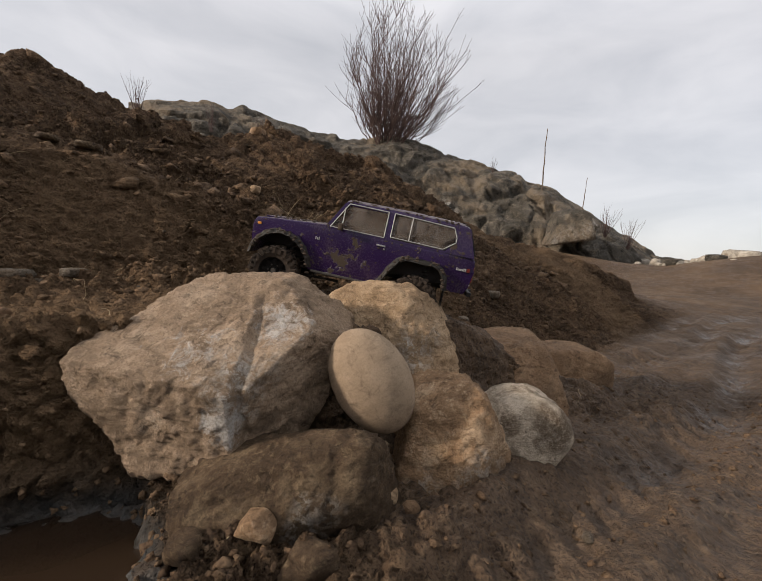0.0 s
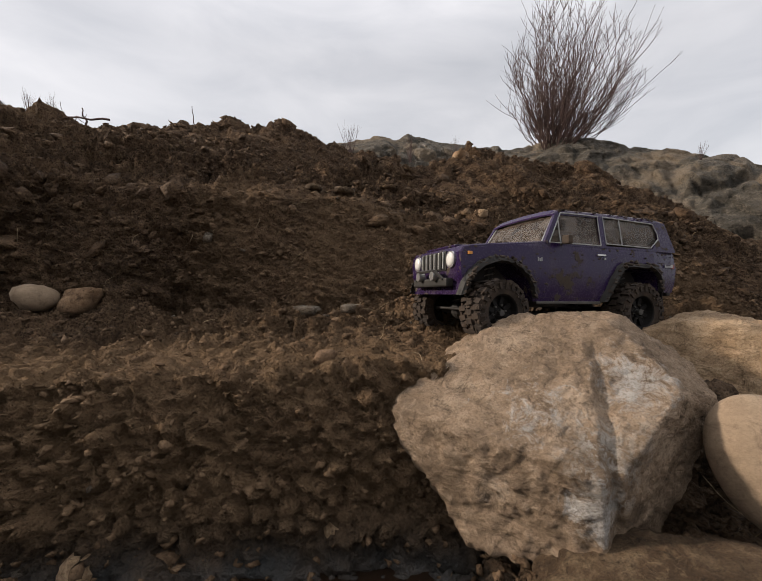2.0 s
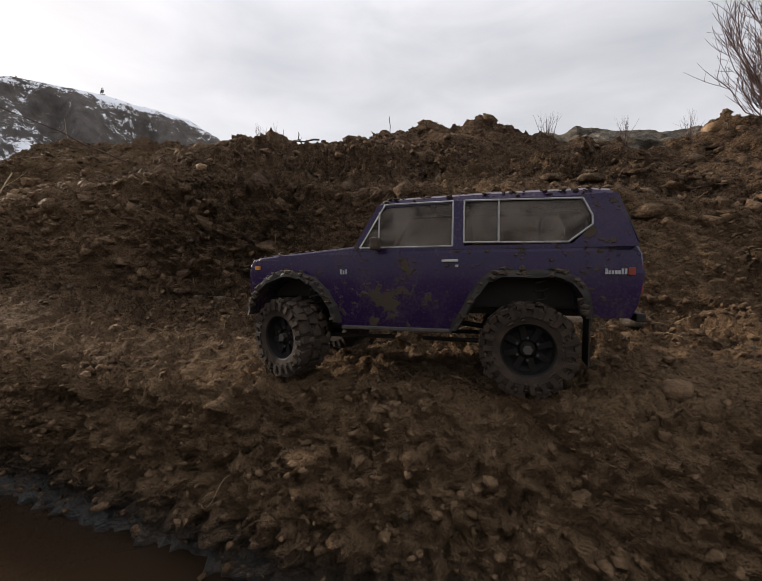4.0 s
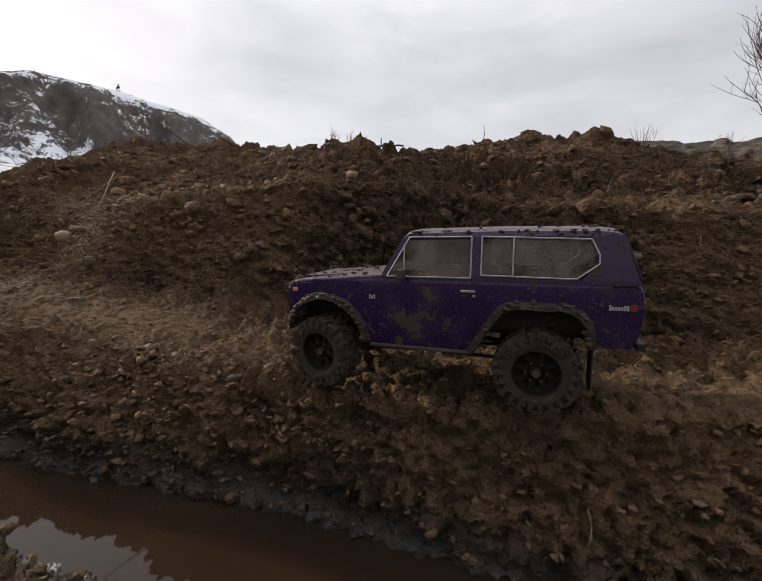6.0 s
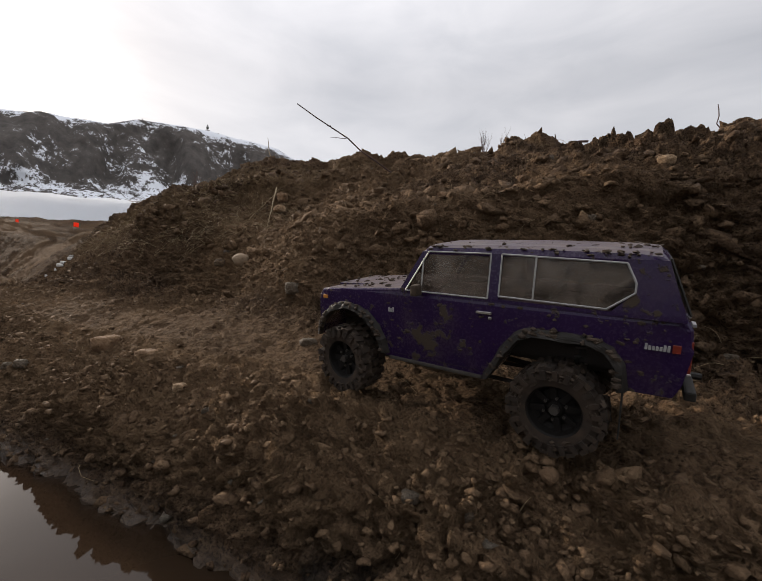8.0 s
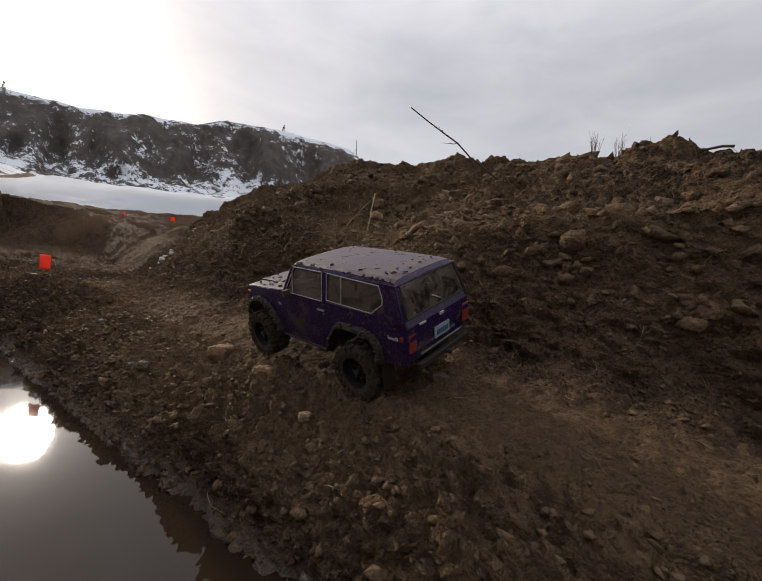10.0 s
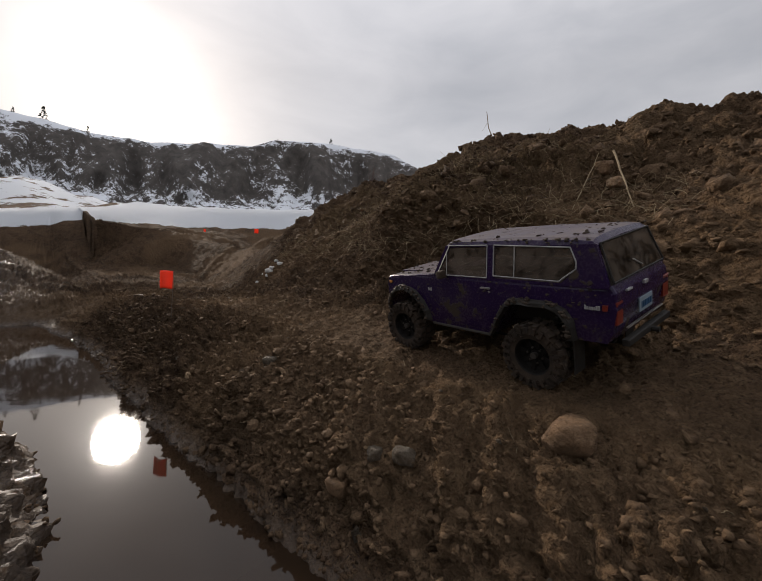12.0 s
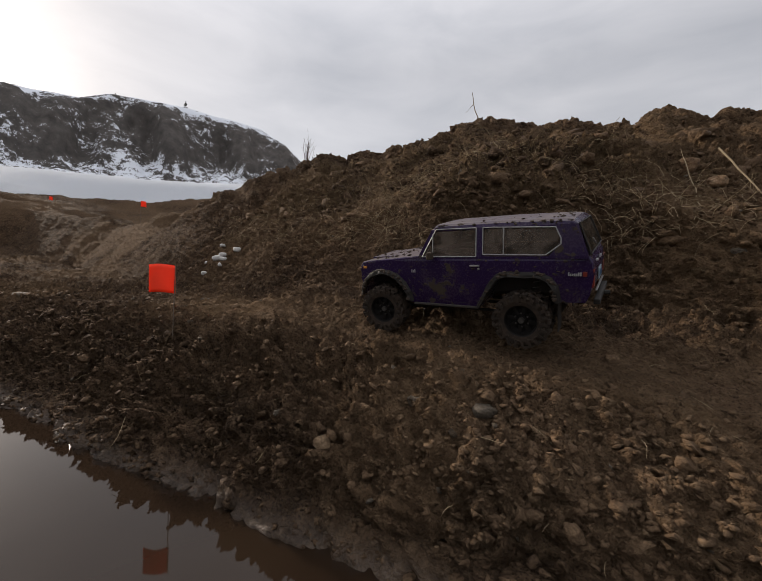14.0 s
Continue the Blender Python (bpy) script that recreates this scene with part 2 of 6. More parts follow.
def stone_material(name, lo, mid_c, hi, white=0.0, spots=(), mud=0.0, mud_c=(0.10, 0.064, 0.036), scale=14, bump=1.0, relief=0.009, grain=0.35):
    k = Mat(name)
    a, b, f = k.noise(scale * 0.4, 4, 0.6, 0.4), k.noise(scale, 8, 0.68, 0.5), k.noise(scale * 4.5, 7, 0.7, 0.4)
    st = k.node("ShaderNodeMapping")
    st.inputs["Rotation"].default_value = (0.5, 0.9, 0.3)
    st.inputs["Scale"].default_value = (1.0, 1.0, 4.0)
    k.link(k.co, st.inputs["Vector"])
    streak = k.noise(scale * 0.9, 8, 0.7, 0.8, co=st.outputs[0])
    c = k.ramp(b, (0.28, lo), (0.5, mid_c), (0.72, hi))
    c = k.mix(k.ramp(streak, (0.30, 0.75), (0.48, 0.0)), c, tuple(v * 0.6 for v in lo))
    c = k.mix(k.ramp(f, (0.52, 0.0), (0.70, 0.75)), c, hi)
    pit = k.noise(scale * 3.2, 10, 0.78, 0.7)
    c = k.mix(k.ramp(pit, (0.33, min(1.0, 2.6 * grain)), (0.47, 0.0)), c, tuple(v * 0.32 for v in lo))
    if white:
        w = k.math("MULTIPLY", k.ramp(k.noise(scale * 0.33, 3, 0.5, 0.2), (0.60 - 0.12 * white, 0.0), (0.72 - 0.1 * white, 1.0)), k.ramp(k.noise(scale * 5, 9, 0.75, 0.5), (0.47, 0.0), (0.54, 0.85)))
        c = k.mix(w, c, (0.58, 0.545, 0.49))
    for at, size in spots:
        dv = k.node("ShaderNodeVectorMath")
        dv.operation = "DISTANCE"
        k.link(k.co, dv.inputs[0])
        dv.inputs[1].default_value = at
        near = k.math("SUBTRACT", 1.0, k.math("DIVIDE", dv.outputs["Value"], size))
        w = k.ramp(k.math("ADD", near, k.math("MULTIPLY", k.math("SUBTRACT", pit, 0.5), 4.0)), (0.20, 0.0), (0.75, 0.75))
        c = k.mix(w, c, (0.50, 0.475, 0.44))
    if mud:
        w = k.ramp(k.math("ADD", a, k.math("MULTIPLY", f, 0.3)), (0.75 - 0.3 * mud, 0.0), (0.83 - 0.25 * mud, 1.0))
        c = k.mix(k.math("MULTIPLY", w, k.ramp(f, (0.35, 0.95), (0.62, 0.45))), c, mud_c)
    g = k.noise(scale * 22, 5, 0.7)
    c = k.mix(k.ramp(g, (0.40, grain), (0.52, 0.0)), c, tuple(v * 0.5 for v in lo))
    h = k.math("ADD", k.math("ADD", b, k.math("MULTIPLY", f, 1.1)), k.math("MULTIPLY", streak, 0.9))
    h = k.math("ADD", h, k.math("ADD", k.math("MULTIPLY", g, 0.22), k.math("MULTIPLY", pit, 0.9)))
    return k.set(Base_Color=c, Roughness=k.ramp(f, (0.3, 0.7), (0.7, 0.95)), Normal=k.bump(h, bump, relief), Specular_IOR_Level=0.2)


def water_material():
    k = Mat("muddy_water")
    n = k.noise(2.5, 3, 0.5)
    f = k.noise(14, 2, 0.5)
    c = k.ramp(n, (0.35, (0.020, 0.012, 0.0075)), (0.7, (0.028, 0.0175, 0.0105)))
    return k.set(Base_Color=c, Roughness=0.035, Normal=k.bump(k.math("ADD", n, k.math("MULTIPLY", f, 0.25)), 0.025, 0.02), Specular_IOR_Level=0.5, IOR=1.333)


def hill_material():
    k = Mat("snow_streaked_hillside")
    a, b, f = k.noise(0.035, 8, 0.62, 0.6), k.noise(0.2, 9, 0.7), k.noise(0.9, 7, 0.72)
    # rock tones are lightened: the haze of distance is put into the colour
    c = k.ramp(b, (0.3, (0.060, 0.055, 0.052)), (0.55, (0.105, 0.094, 0.086)), (0.75, (0.16, 0.142, 0.125)))
    snow = k.attr("snow")
    m = k.math("ADD", snow, k.math("ADD", k.math("MULTIPLY", k.math("SUBTRACT", b, 0.5), 1.5), k.math("MULTIPLY", k.math("SUBTRACT", a, 0.5), 1.1)))
    m = k.math("ADD", m, k.math("MULTIPLY", k.math("SUBTRACT", f, 0.5), 0.9))
    c = k.mix(k.ramp(m, (0.48, 0.0), (0.60, 1.0)), c, (0.74, 0.77, 0.82))
    return k.set(Base_Color=c, Roughness=0.95, Normal=k.bump(b, 0.6, 1.2), Specular_IOR_Level=0.1)


def paint_material():
    """Purple car paint with dust and splashed mud."""
    k = Mat("muddy_purple_paint")
    f, m = k.noise(45, 6, 0.65), k.noise(300, 4)
    c = k.mix(k.ramp(k.noise(12, 3), (0.3, 0.0), (0.7, 0.4)), (0.020, 0.0080, 0.043), (0.012, 0.005, 0.026))
    sep = k.node("ShaderNodeSeparateXYZ")
    k.link(k.co, sep.inputs[0])
    dust = k.math("MULTIPLY", k.ramp(k.noise(16, 5, 0.6, 0.6), (0.50, 0.0), (0.70, 0.22)), k.ramp(m, (0.3, 0.4), (0.7, 1.0)))
    nz = k.node("ShaderNodeSeparateXYZ")
    k.link(k.nt.nodes["Texture Coordinate"].outputs["Normal"], nz.inputs[0])
    dust = k.math("MAXIMUM", dust, k.math("MULTIPLY", k.ramp(nz.outputs["Z"], (0.75, 0.0), (0.97, 0.8)), k.ramp(k.noise(30, 6, 0.65), (0.32, 0.35), (0.62, 1.0))))
    c = k.mix(dust, c, (0.115, 0.084, 0.070))
    low = k.ramp(sep.outputs["Z"], (0.02, 0.03), (0.07, 0.0))
    blob = k.ramp(k.math("ADD", low, k.math("ADD", f, k.math("MULTIPLY", k.noise(9, 3), 0.35))), (0.785, 0.0), (0.815, 1.0))
    c = k.mix(blob, c, (0.050, 0.036, 0.025))
    r = k.mix(blob, k.mix(dust, k.ramp(m, (0.3, 0.18), (0.7, 0.32)), 0.55), 0.92)
    return k.set(Base_Color=c, Roughness=r, Normal=k.bump(k.math("ADD", blob, k.math("MULTIPLY", m, 0.1)), 0.5, 0.003), Specular_IOR_Level=0.3)


def glass_material(name, colour, alpha, rough=0.08):
    k = Mat(name)
    t = k.node("ShaderNodeBsdfTransparent")
    t.inputs[0].default_value = (*colour, 1)
    d = k.noise(40, 5, 0.65)
    k.set(Base_Color=k.ramp(k.noise(26, 6, 0.7, 1.2), (0.50, (0.150, 0.120, 0.095)), (0.58, (0.034, 0.025, 0.018))), Roughness=rough)
    mixs = k.node("ShaderNodeMixShader")
    k.link(k.ramp(d, (0.40, alpha), (0.66, min(1.0, alpha + 0.35))), mixs.inputs[0])
    k.link(t.outputs[0], mixs.inputs[1])
    k.link(k.b.outputs[0], mixs.inputs[2])
    k.link(mixs.outputs[0], k.out.inputs[0])
    return k.m


EARTH = earth_material()
CLOD = clod_material()
WATER = water_material()
HILL = hill_material()
BIG_ROCK = stone_material("tan_rock_with_white_patches", (0.166, 0.114, 0.073), (0.312, 0.218, 0.144), (0.478, 0.356, 0.251), white=0.25, spots=(((-0.02, -0.12, 0.075), 0.065), ((0.085, -0.05, 0.095), 0.055), ((-0.10, -0.10, 0.085), 0.04), ((0.04, -0.15, -0.03), 0.04)), mud=0.12)
TAN_ROCK = stone_material("tan_rock", (0.188, 0.121, 0.069), (0.384, 0.258, 0.153), (0.551, 0.400, 0.258), white=0.2, mud=0.12)
BROWN_ROCK = stone_material("mud_coated_rock", (0.165, 0.099, 0.055), (0.329, 0.201, 0.111), (0.624, 0.454, 0.298), white=0.3, mud=0.3, mud_c=(0.15, 0.094, 0.053))
DARK_MUD_ROCK = stone_material("dark_mud_coated_rock", (0.053, 0.033, 0.018), (0.092, 0.057, 0.032), (0.263, 0.188, 0.113), white=0.2, mud=0.35, mud_c=(0.058, 0.037, 0.021), scale=18)
MUD_ROCK = stone_material("rock_thick_with_mud", (0.134, 0.080, 0.045), (0.241, 0.145, 0.081), (0.393, 0.255, 0.153), mud=0.35, mud_c=(0.145, 0.090, 0.052))
SPECKLED = stone_material("pale_rock_with_mud_spots", (0.383, 0.297, 0.212), (0.595, 0.486, 0.366), (0.765, 0.648, 0.513), white=0.2, mud=0.5, mud_c=(0.095, 0.058, 0.032), scale=42)
COBBLE = stone_material("smooth_tan_cobble", (0.191, 0.134, 0.088), (0.248, 0.179, 0.119), (0.300, 0.222, 0.153), scale=16, bump=0.5, relief=0.0022, grain=0.22)
PALE_RUBBLE = stone_material("pale_rubble_rock", (0.16, 0.135, 0.105), (0.30, 0.265, 0.215), (0.45, 0.41, 0.35), mud=0.2, scale=5)
GREY_STONE = stone_material("pale_grey_stone", (0.11, 0.086, 0.062), (0.19, 0.155, 0.118), (0.32, 0.275, 0.22), mud=0.6, scale=34)
OUTCROP = stone_material("lichen_grey_outcrop", (0.048, 0.043, 0.034), (0.109, 0.095, 0.076), (0.260, 0.218, 0.169), white=0.35, mud=0.36, mud_c=(0.27, 0.205, 0.14), scale=0.95, bump=1.0, relief=0.2)
BARK = plain("reddish_grey_bark", (0.085, 0.050, 0.042), 0.85, scale=90)
STRAW = plain("dry_straw", (0.27, 0.20, 0.115), 0.85, scale=120)
PAINT = paint_material()
TYRE = plain("muddy_black_rubber", (0.036, 0.0225, 0.0135), 0.95, vary=0.65, scale=70, bump=0.8)
RIM = plain("black_plastic_wheel", (0.009, 0.0075, 0.0065), 0.7, vary=0.5, scale=90, Specular_IOR_Level=0.2)
BLACK = plain("dusty_black_plastic", (0.022, 0.019, 0.016), 0.65, vary=0.5, Specular_IOR_Level=0.3)
MUDDY = plain("caked_mud", (0.046, 0.030, 0.0185), 0.9, vary=0.45, scale=110, bump=0.7)
STEEL = plain("dull_steel", (0.32, 0.31, 0.30), 0.42, 0.9)
DARK_STEEL = plain("dirty_steel", (0.085, 0.078, 0.070), 0.55, 0.6)
CHROME = plain("dusty_chrome", (0.55, 0.54, 0.52), 0.3, 0.85)
WHITE_TRIM = plain("grey_white_trim", (0.33, 0.325, 0.32), 0.5, vary=0.3, scale=140)
LENS = plain("clear_lamp_lens", (0.62, 0.60, 0.56), 0.12, vary=0.12)
AMBER = plain("amber_lens", (0.60, 0.24, 0.04), 0.3)
RED = plain("red_lens", (0.20, 0.028, 0.016), 0.3)
WINDOW = glass_material("dusty_clear_window", (0.86, 0.83, 0.80), 0.26, 0.2)
DARK_WINDOW = glass_material("smoky_rear_window", (0.35, 0.35, 0.36), 0.30)
INTERIOR = plain("dark_interior", (0.030, 0.024, 0.021), 0.8)
PLATE = plain("pale_blue_plate", (0.24, 0.30, 0.34), 0.45, vary=0.15)
PLATE_INK = plain("dark_blue_ink", (0.02, 0.08, 0.17), 0.5)
FLAG = plain("orange_red_plastic_flag", (0.86, 0.095, 0.030), 0.45, vary=0.12, scale=30)


def let_light_through(m, colour, share):
    """Thin plastic: part of the light comes through from behind."""
    nt = m.node_tree
    tr, mx = nt.nodes.new("ShaderNodeBsdfTranslucent"), nt.nodes.new("ShaderNodeMixShader")
    tr.inputs["Color"].default_value = (*colour, 1)
    mx.inputs[0].default_value = share
    nt.links.new(nt.nodes["Principled BSDF"].outputs[0], mx.inputs[1])
    nt.links.new(tr.outputs[0], mx.inputs[2])
    nt.links.new(mx.outputs[0], nt.nodes["Material Output"].inputs[0])


let_light_through(FLAG, (0.95, 0.10, 0.03), 0.5)
WIRE = plain("rusty_wire", (0.16, 0.12, 0.09), 0.6, 0.4)
BLUE_PAINT = plain("faded_blue_sheet", (0.08, 0.16, 0.26), 0.5)


# ---- building helpers ----
def mesh_of(bm, name, material, smooth=False):
    me = bpy.data.meshes.new(name)
    bm.to_mesh(me)
    bm.free()
    me.materials.append(material)
    if smooth:
        me.shade_smooth()
    return me


def part(name, bm, material, parent, label="", smooth=False):
    ob = new(name, mesh_of(bm, name, material, smooth))
    ob.parent = parent
    if label:
        tagged(ob, label)
    return ob


def thing(name, label, category, m=None, group="", kind=""):
    ob = new(name)
    ob.empty_display_size = 0.05
    if m is not None:
        ob.matrix_basis = m
    return tagged(ob, label, category, group, kind)


def solid(name, bm, material, label, category, m=None, group="", kind="", smooth=False):
    ob = new(name, mesh_of(bm, name, material, smooth))
    if m is not None:
        ob.matrix_basis = m
    return tagged(ob, label, category, group, kind)


def raw_mesh(name, verts, faces, material, smooth=True):
    me = bpy.data.meshes.new(name)
    me.from_pydata(verts, [], faces)
    me.materials.append(material)
    if smooth:
        me.shade_smooth()
    return me


def lattice_noise(x, y, seed):
    """Smooth value noise on the unit lattice, from -1 to 1."""
    xi, yi = np.floor(x).astype(np.int64), np.floor(y).astype(np.int64)
    fx, fy = x - xi, y - yi
    fx, fy = fx * fx * (3 - 2 * fx), fy * fy * (3 - 2 * fy)

    def at(i, j):
        h = (i * 374761393 + j * 668265263 + seed * 974711) & 0xFFFFFFFF
        h = ((h ^ (h >> 13)) * 1274126177) & 0xFFFFFFFF
        h = (h ^ (h >> 16)) & 0xFFFF
        return h / 32767.5 - 1

    return (at(xi, yi) * (1 - fx) + at(xi + 1, yi) * fx) * (1 - fy) + (at(xi, yi + 1) * (1 - fx) + at(xi + 1, yi + 1) * fx) * fy


def fbm(x, y, scale, octaves, seed, gain=0.5):
    total, amp = 0, 1.0
    for o in range(octaves):
        c, s = math.cos(o * 1.3), math.sin(o * 1.3)
        total = total + amp * lattice_noise((x * c - y * s) * scale + 17 * o, (x * s + y * c) * scale, seed + o)
        scale, amp = scale * 2.03, amp * gain
    return total


def lumps(x, y, scale, seed):
    """Rounded clods: distance to the nearest jittered lattice point, turned into domes from 0 to 1."""
    x, y = x * scale, y * scale
    xi, yi = np.floor(x).astype(np.int64), np.floor(y).astype(np.int64)
    best = np.full(x.shape, 9.0)
    size = np.zeros(x.shape)
    for di in (-1, 0, 1):
        for dj in (-1, 0, 1):
            h = ((xi + di) * 73856093 ^ (yi + dj) * 19349663 ^ seed * 83492791) & 0xFFFFFFFF
            h = ((h ^ (h >> 15)) * 2246822519) & 0xFFFFFFFF
            h = (h ^ (h >> 13)) & 0xFFFFFFFF
            px, py, r = xi + di + (h & 255) / 255, yi + dj + ((h >> 8) & 255) / 255, ((h >> 16) & 255) / 255
            d = np.hypot(x - px, y - py) / (0.35 + 0.55 * r)
            near = d < best
            best, size = np.where(near, d, best), np.where(near, r, size)
    return np.sqrt(np.clip(1 - best * best, 0, 1)) * (0.3 + 0.7 * size)


# ---- the lie of the land: s runs along the track, d away from the pond towards the bank ----
OX, OY, TX, TY, NX, NY = -0.8, 0.3, -0.905, -0.425, -0.425, 0.905
WATER_Z = 0.022


def to_xy(s, d):
    return OX + TX * s + NX * d, OY + TY * s + NY * d


def to_sd(x, y):
    return (x - OX) * TX + (y - OY) * TY, (x - OX) * NX + (y - OY) * NY


def line(*pairs):
    xs, ys = zip(*pairs)
    return lambda s: np.interp(s, xs, ys)


ledge_z = line((-1.75, 0.04), (-1.4, 0.14), (-1.15, 0.245), (-0.9, 0.273), (-0.7, 0.289), (-0.5, 0.287), (-0.3, 0.272), (-0.1, 0.265), (0.1, 0.254), (0.3, 0.243), (0.5, 0.237), (0.7, 0.232), (0.9, 0.232), (1.1, 0.245), (1.3, 0.257), (1.7, 0.27), (1.9, 0.269), (2.1, 0.264), (2.3, 0.264), (2.5, 0.277), (2.7, 0.286), (2.9, 0.283), (3.4, 0.285), (4.5, 0.21), (6.5, 0.27), (8.6, 0.42), (12, 0.5))
tilt = line((0.1, 0.03), (0.3, 0.11), (0.9, 0.12), (1.3, 0.16), (1.7, 0.36), (1.9, 0.36), (2.1, 0.30), (2.4, 0.28), (3.0, 0.25), (3.6, 0.1), (4.5, 0.05))
edge_d = line((-1.1, 0.0), (-0.4, 0.05), (-0.2, 0.05), (0, 0.03), (0.5, -0.02), (0.75, -0.03), (1.0, -0.02), (1.5, 0.02), (2, 0.03), (2.7, 0), (3.4, -0.06), (4.5, -0.02))
shore_d = line((-0.6, -0.02), (-0.4, -0.005), (-0.04, -0.055), (0.15, -0.04), (0.4, -0.045), (0.6, -0.055), (0.8, -0.085), (1.0, -0.125), (1.4, -0.15), (1.7, -0.18), (2.1, -0.21), (2.75, -0.24), (3.0, -0.265), (3.4, -0.275), (3.8, -0.27), (4.5, -0.34), (5.4, -0.5))
mid_d = line((-0.6, -0.01), (-0.4, 0.015), (-0.04, -0.015), (0.15, -0.01), (0.5, -0.035), (0.8, -0.06), (1, -0.085), (1.4, -0.10), (1.9, -0.115), (2.4, -0.15), (2.8, -0.16), (3.4, -0.165), (3.8, -0.155), (4.5, -0.2))
near_d = line((-0.6, -0.36), (-0.2, -0.34), (0.2, -0.23), (0.45, -0.25), (1.1, -0.30), (1.6, -0.42), (2.1, -0.48), (2.8, -0.49), (3.1, -0.57), (3.6, -0.68), (4.2, -1.0), (4.7, -1.15), (5.2, -0.9))
front_z = line((-3, 0.03), (-1.2, 0.035), (-0.8, 0.06), (-0.6, 0.06), (-0.48, -0.04), (4.9, -0.04), (5.3, 0.12))
foot_d = line((-6, 2.0), (-3.6, 1.03), (-2.2, 0.49), (-1.5, 0.36), (-1.1, 0.42), (-0.24, 0.43), (0, 0.5), (0.4, 0.5), (0.65, 0.47), (0.94, 0.40), (1.2, 0.36), (1.7, 0.31), (2.05, 0.39), (2.5, 0.45), (2.95, 0.42), (3.4, 0.4), (4.6, 0.62), (6.5, 1.0), (8.5, 1.2), (9.0, 0.2), (9.3, -3))
top_d = line((-6, 2.4), (-3.6, 1.3), (-2.2, 0.8), (-1.1, 0.66), (-0.3, 0.62), (0, 0.56), (0.4, 0.6), (0.9, 0.46), (1.2, 0.44), (1.7, 0.43), (2.07, 0.53), (2.5, 0.60), (2.9, 0.6), (3.4, 0.66), (4.6, 0.95), (6.5, 1.35), (8.6, 1.5), (9.4, 1.0), (9.7, -2.6))
top_z = line((-6, 0.1), (-3.6, 0.2), (-2.2, 0.32), (-1.4, 0.42), (-0.9, 0.48), (-0.3, 0.60), (0, 0.59), (0.4, 0.62), (0.9, 0.65), (1.2, 0.64), (1.7, 0.60), (2.07, 0.56), (2.5, 0.66), (2.9, 0.74), (3.4, 0.62), (4.6, 0.60), (5.6, 0.60), (6.5, 0.66), (8.6, 0.92), (9.4, 1.1), (12, 1.25))
crest_z_high = line((-6, 0.12), (-4.25, 0.29), (-3.69, 0.43), (-3.05, 0.57), (-2.56, 0.60), (-2.18, 0.71), (-1.81, 0.82), (-1.58, 0.95), (-1.45, 1.0), (-1.2, 1.01), (-1.0, 1.04), (-0.8, 0.97), (-0.6, 0.95), (-0.38, 0.97), (-0.17, 1.01), (0.05, 1.06), (0.3, 1.08), (0.8, 1.13), (1.4, 1.14), (2.0, 1.19), (2.6, 1.26), (3.0, 1.26), (3.5, 1.25), (4.1, 1.20), (4.7, 1.09), (5.15, 1.00), (5.6, 0.86), (6.5, 0.78), (8.6, 0.95), (9.4, 1.1), (12, 1.3))


def crest_z(q):
    return crest_z_high(q) - 0.035 + 0.025 * np.exp(-((q - 0.06) / 0.24) ** 2)


far_slope = line((-180, 0.4), (-60, 1.6), (-44, 3.2), (-34, 1.2), (-20, 3.0), (20, 4), (55, 8.5), (70, 9.2), (83, 8.6), (100, 7.2), (108, 6.2), (114, 5.0), (121, 3.6), (132, 2.0), (150, 0.6), (180, 0.4))


def smooth_step(a, b, x):
    t = np.clip((x - a) / (b - a), 0, 1)
    return t * t * (3 - 2 * t)


def bare_ground(s, d):
    """Height of the land without its small relief, for arrays of equal shape whose rows share one s."""
    z = np.empty(s.shape)
    for i in range(s.shape[0]):
        q = s[i, 0]
        e, sh, md, lz, tl = edge_d(q), shore_d(q), mid_d(q), ledge_z(q), tilt(q)
        nd, fz, f, t = near_d(q), front_z(q), foot_d(q), top_d(q)
        if q < -0.55:
            kd = [-30, -3, sh - 0.35, sh - 0.02, e + 0.01, f, t, 1.5, 2.0, 5, 30]
            kz = [0.02, 0.03, min(fz, lz), min(fz + 0.03, lz), lz, lz + 0.015, max(top_z(q), lz + 0.02), crest_z(q), crest_z(q) - 0.02, crest_z(q) * 0.6, 0.2]
            if t > 1.45:
                kd[7] = t + 0.4
                kd[8] = t + 0.9
        else:
            zm = WATER_Z + 0.125
            kd = [-30, -3, nd - 0.25, nd - 0.05, nd + 0.06, sh - 0.07, sh, md, e, 0.27, max(f, 0.29), t, 1.5, 2.0, 5, 30]
            kz = [0.1, 0.11, 0.10, 0.07, fz, fz, max(WATER_Z, fz), max(zm, fz), lz - 0.004 + tl * (e - 0.13), lz + 0.14 * tl, lz + 0.03 + 0.15 * tl, top_z(q), crest_z(q), crest_z(q) - 0.02, crest_z(q) - 0.15, 0.6]
            kd = list(np.maximum.accumulate(np.array(kd) + np.arange(16) * 1e-4))
        z[i] = np.interp(d[i], kd, kz)
    return z


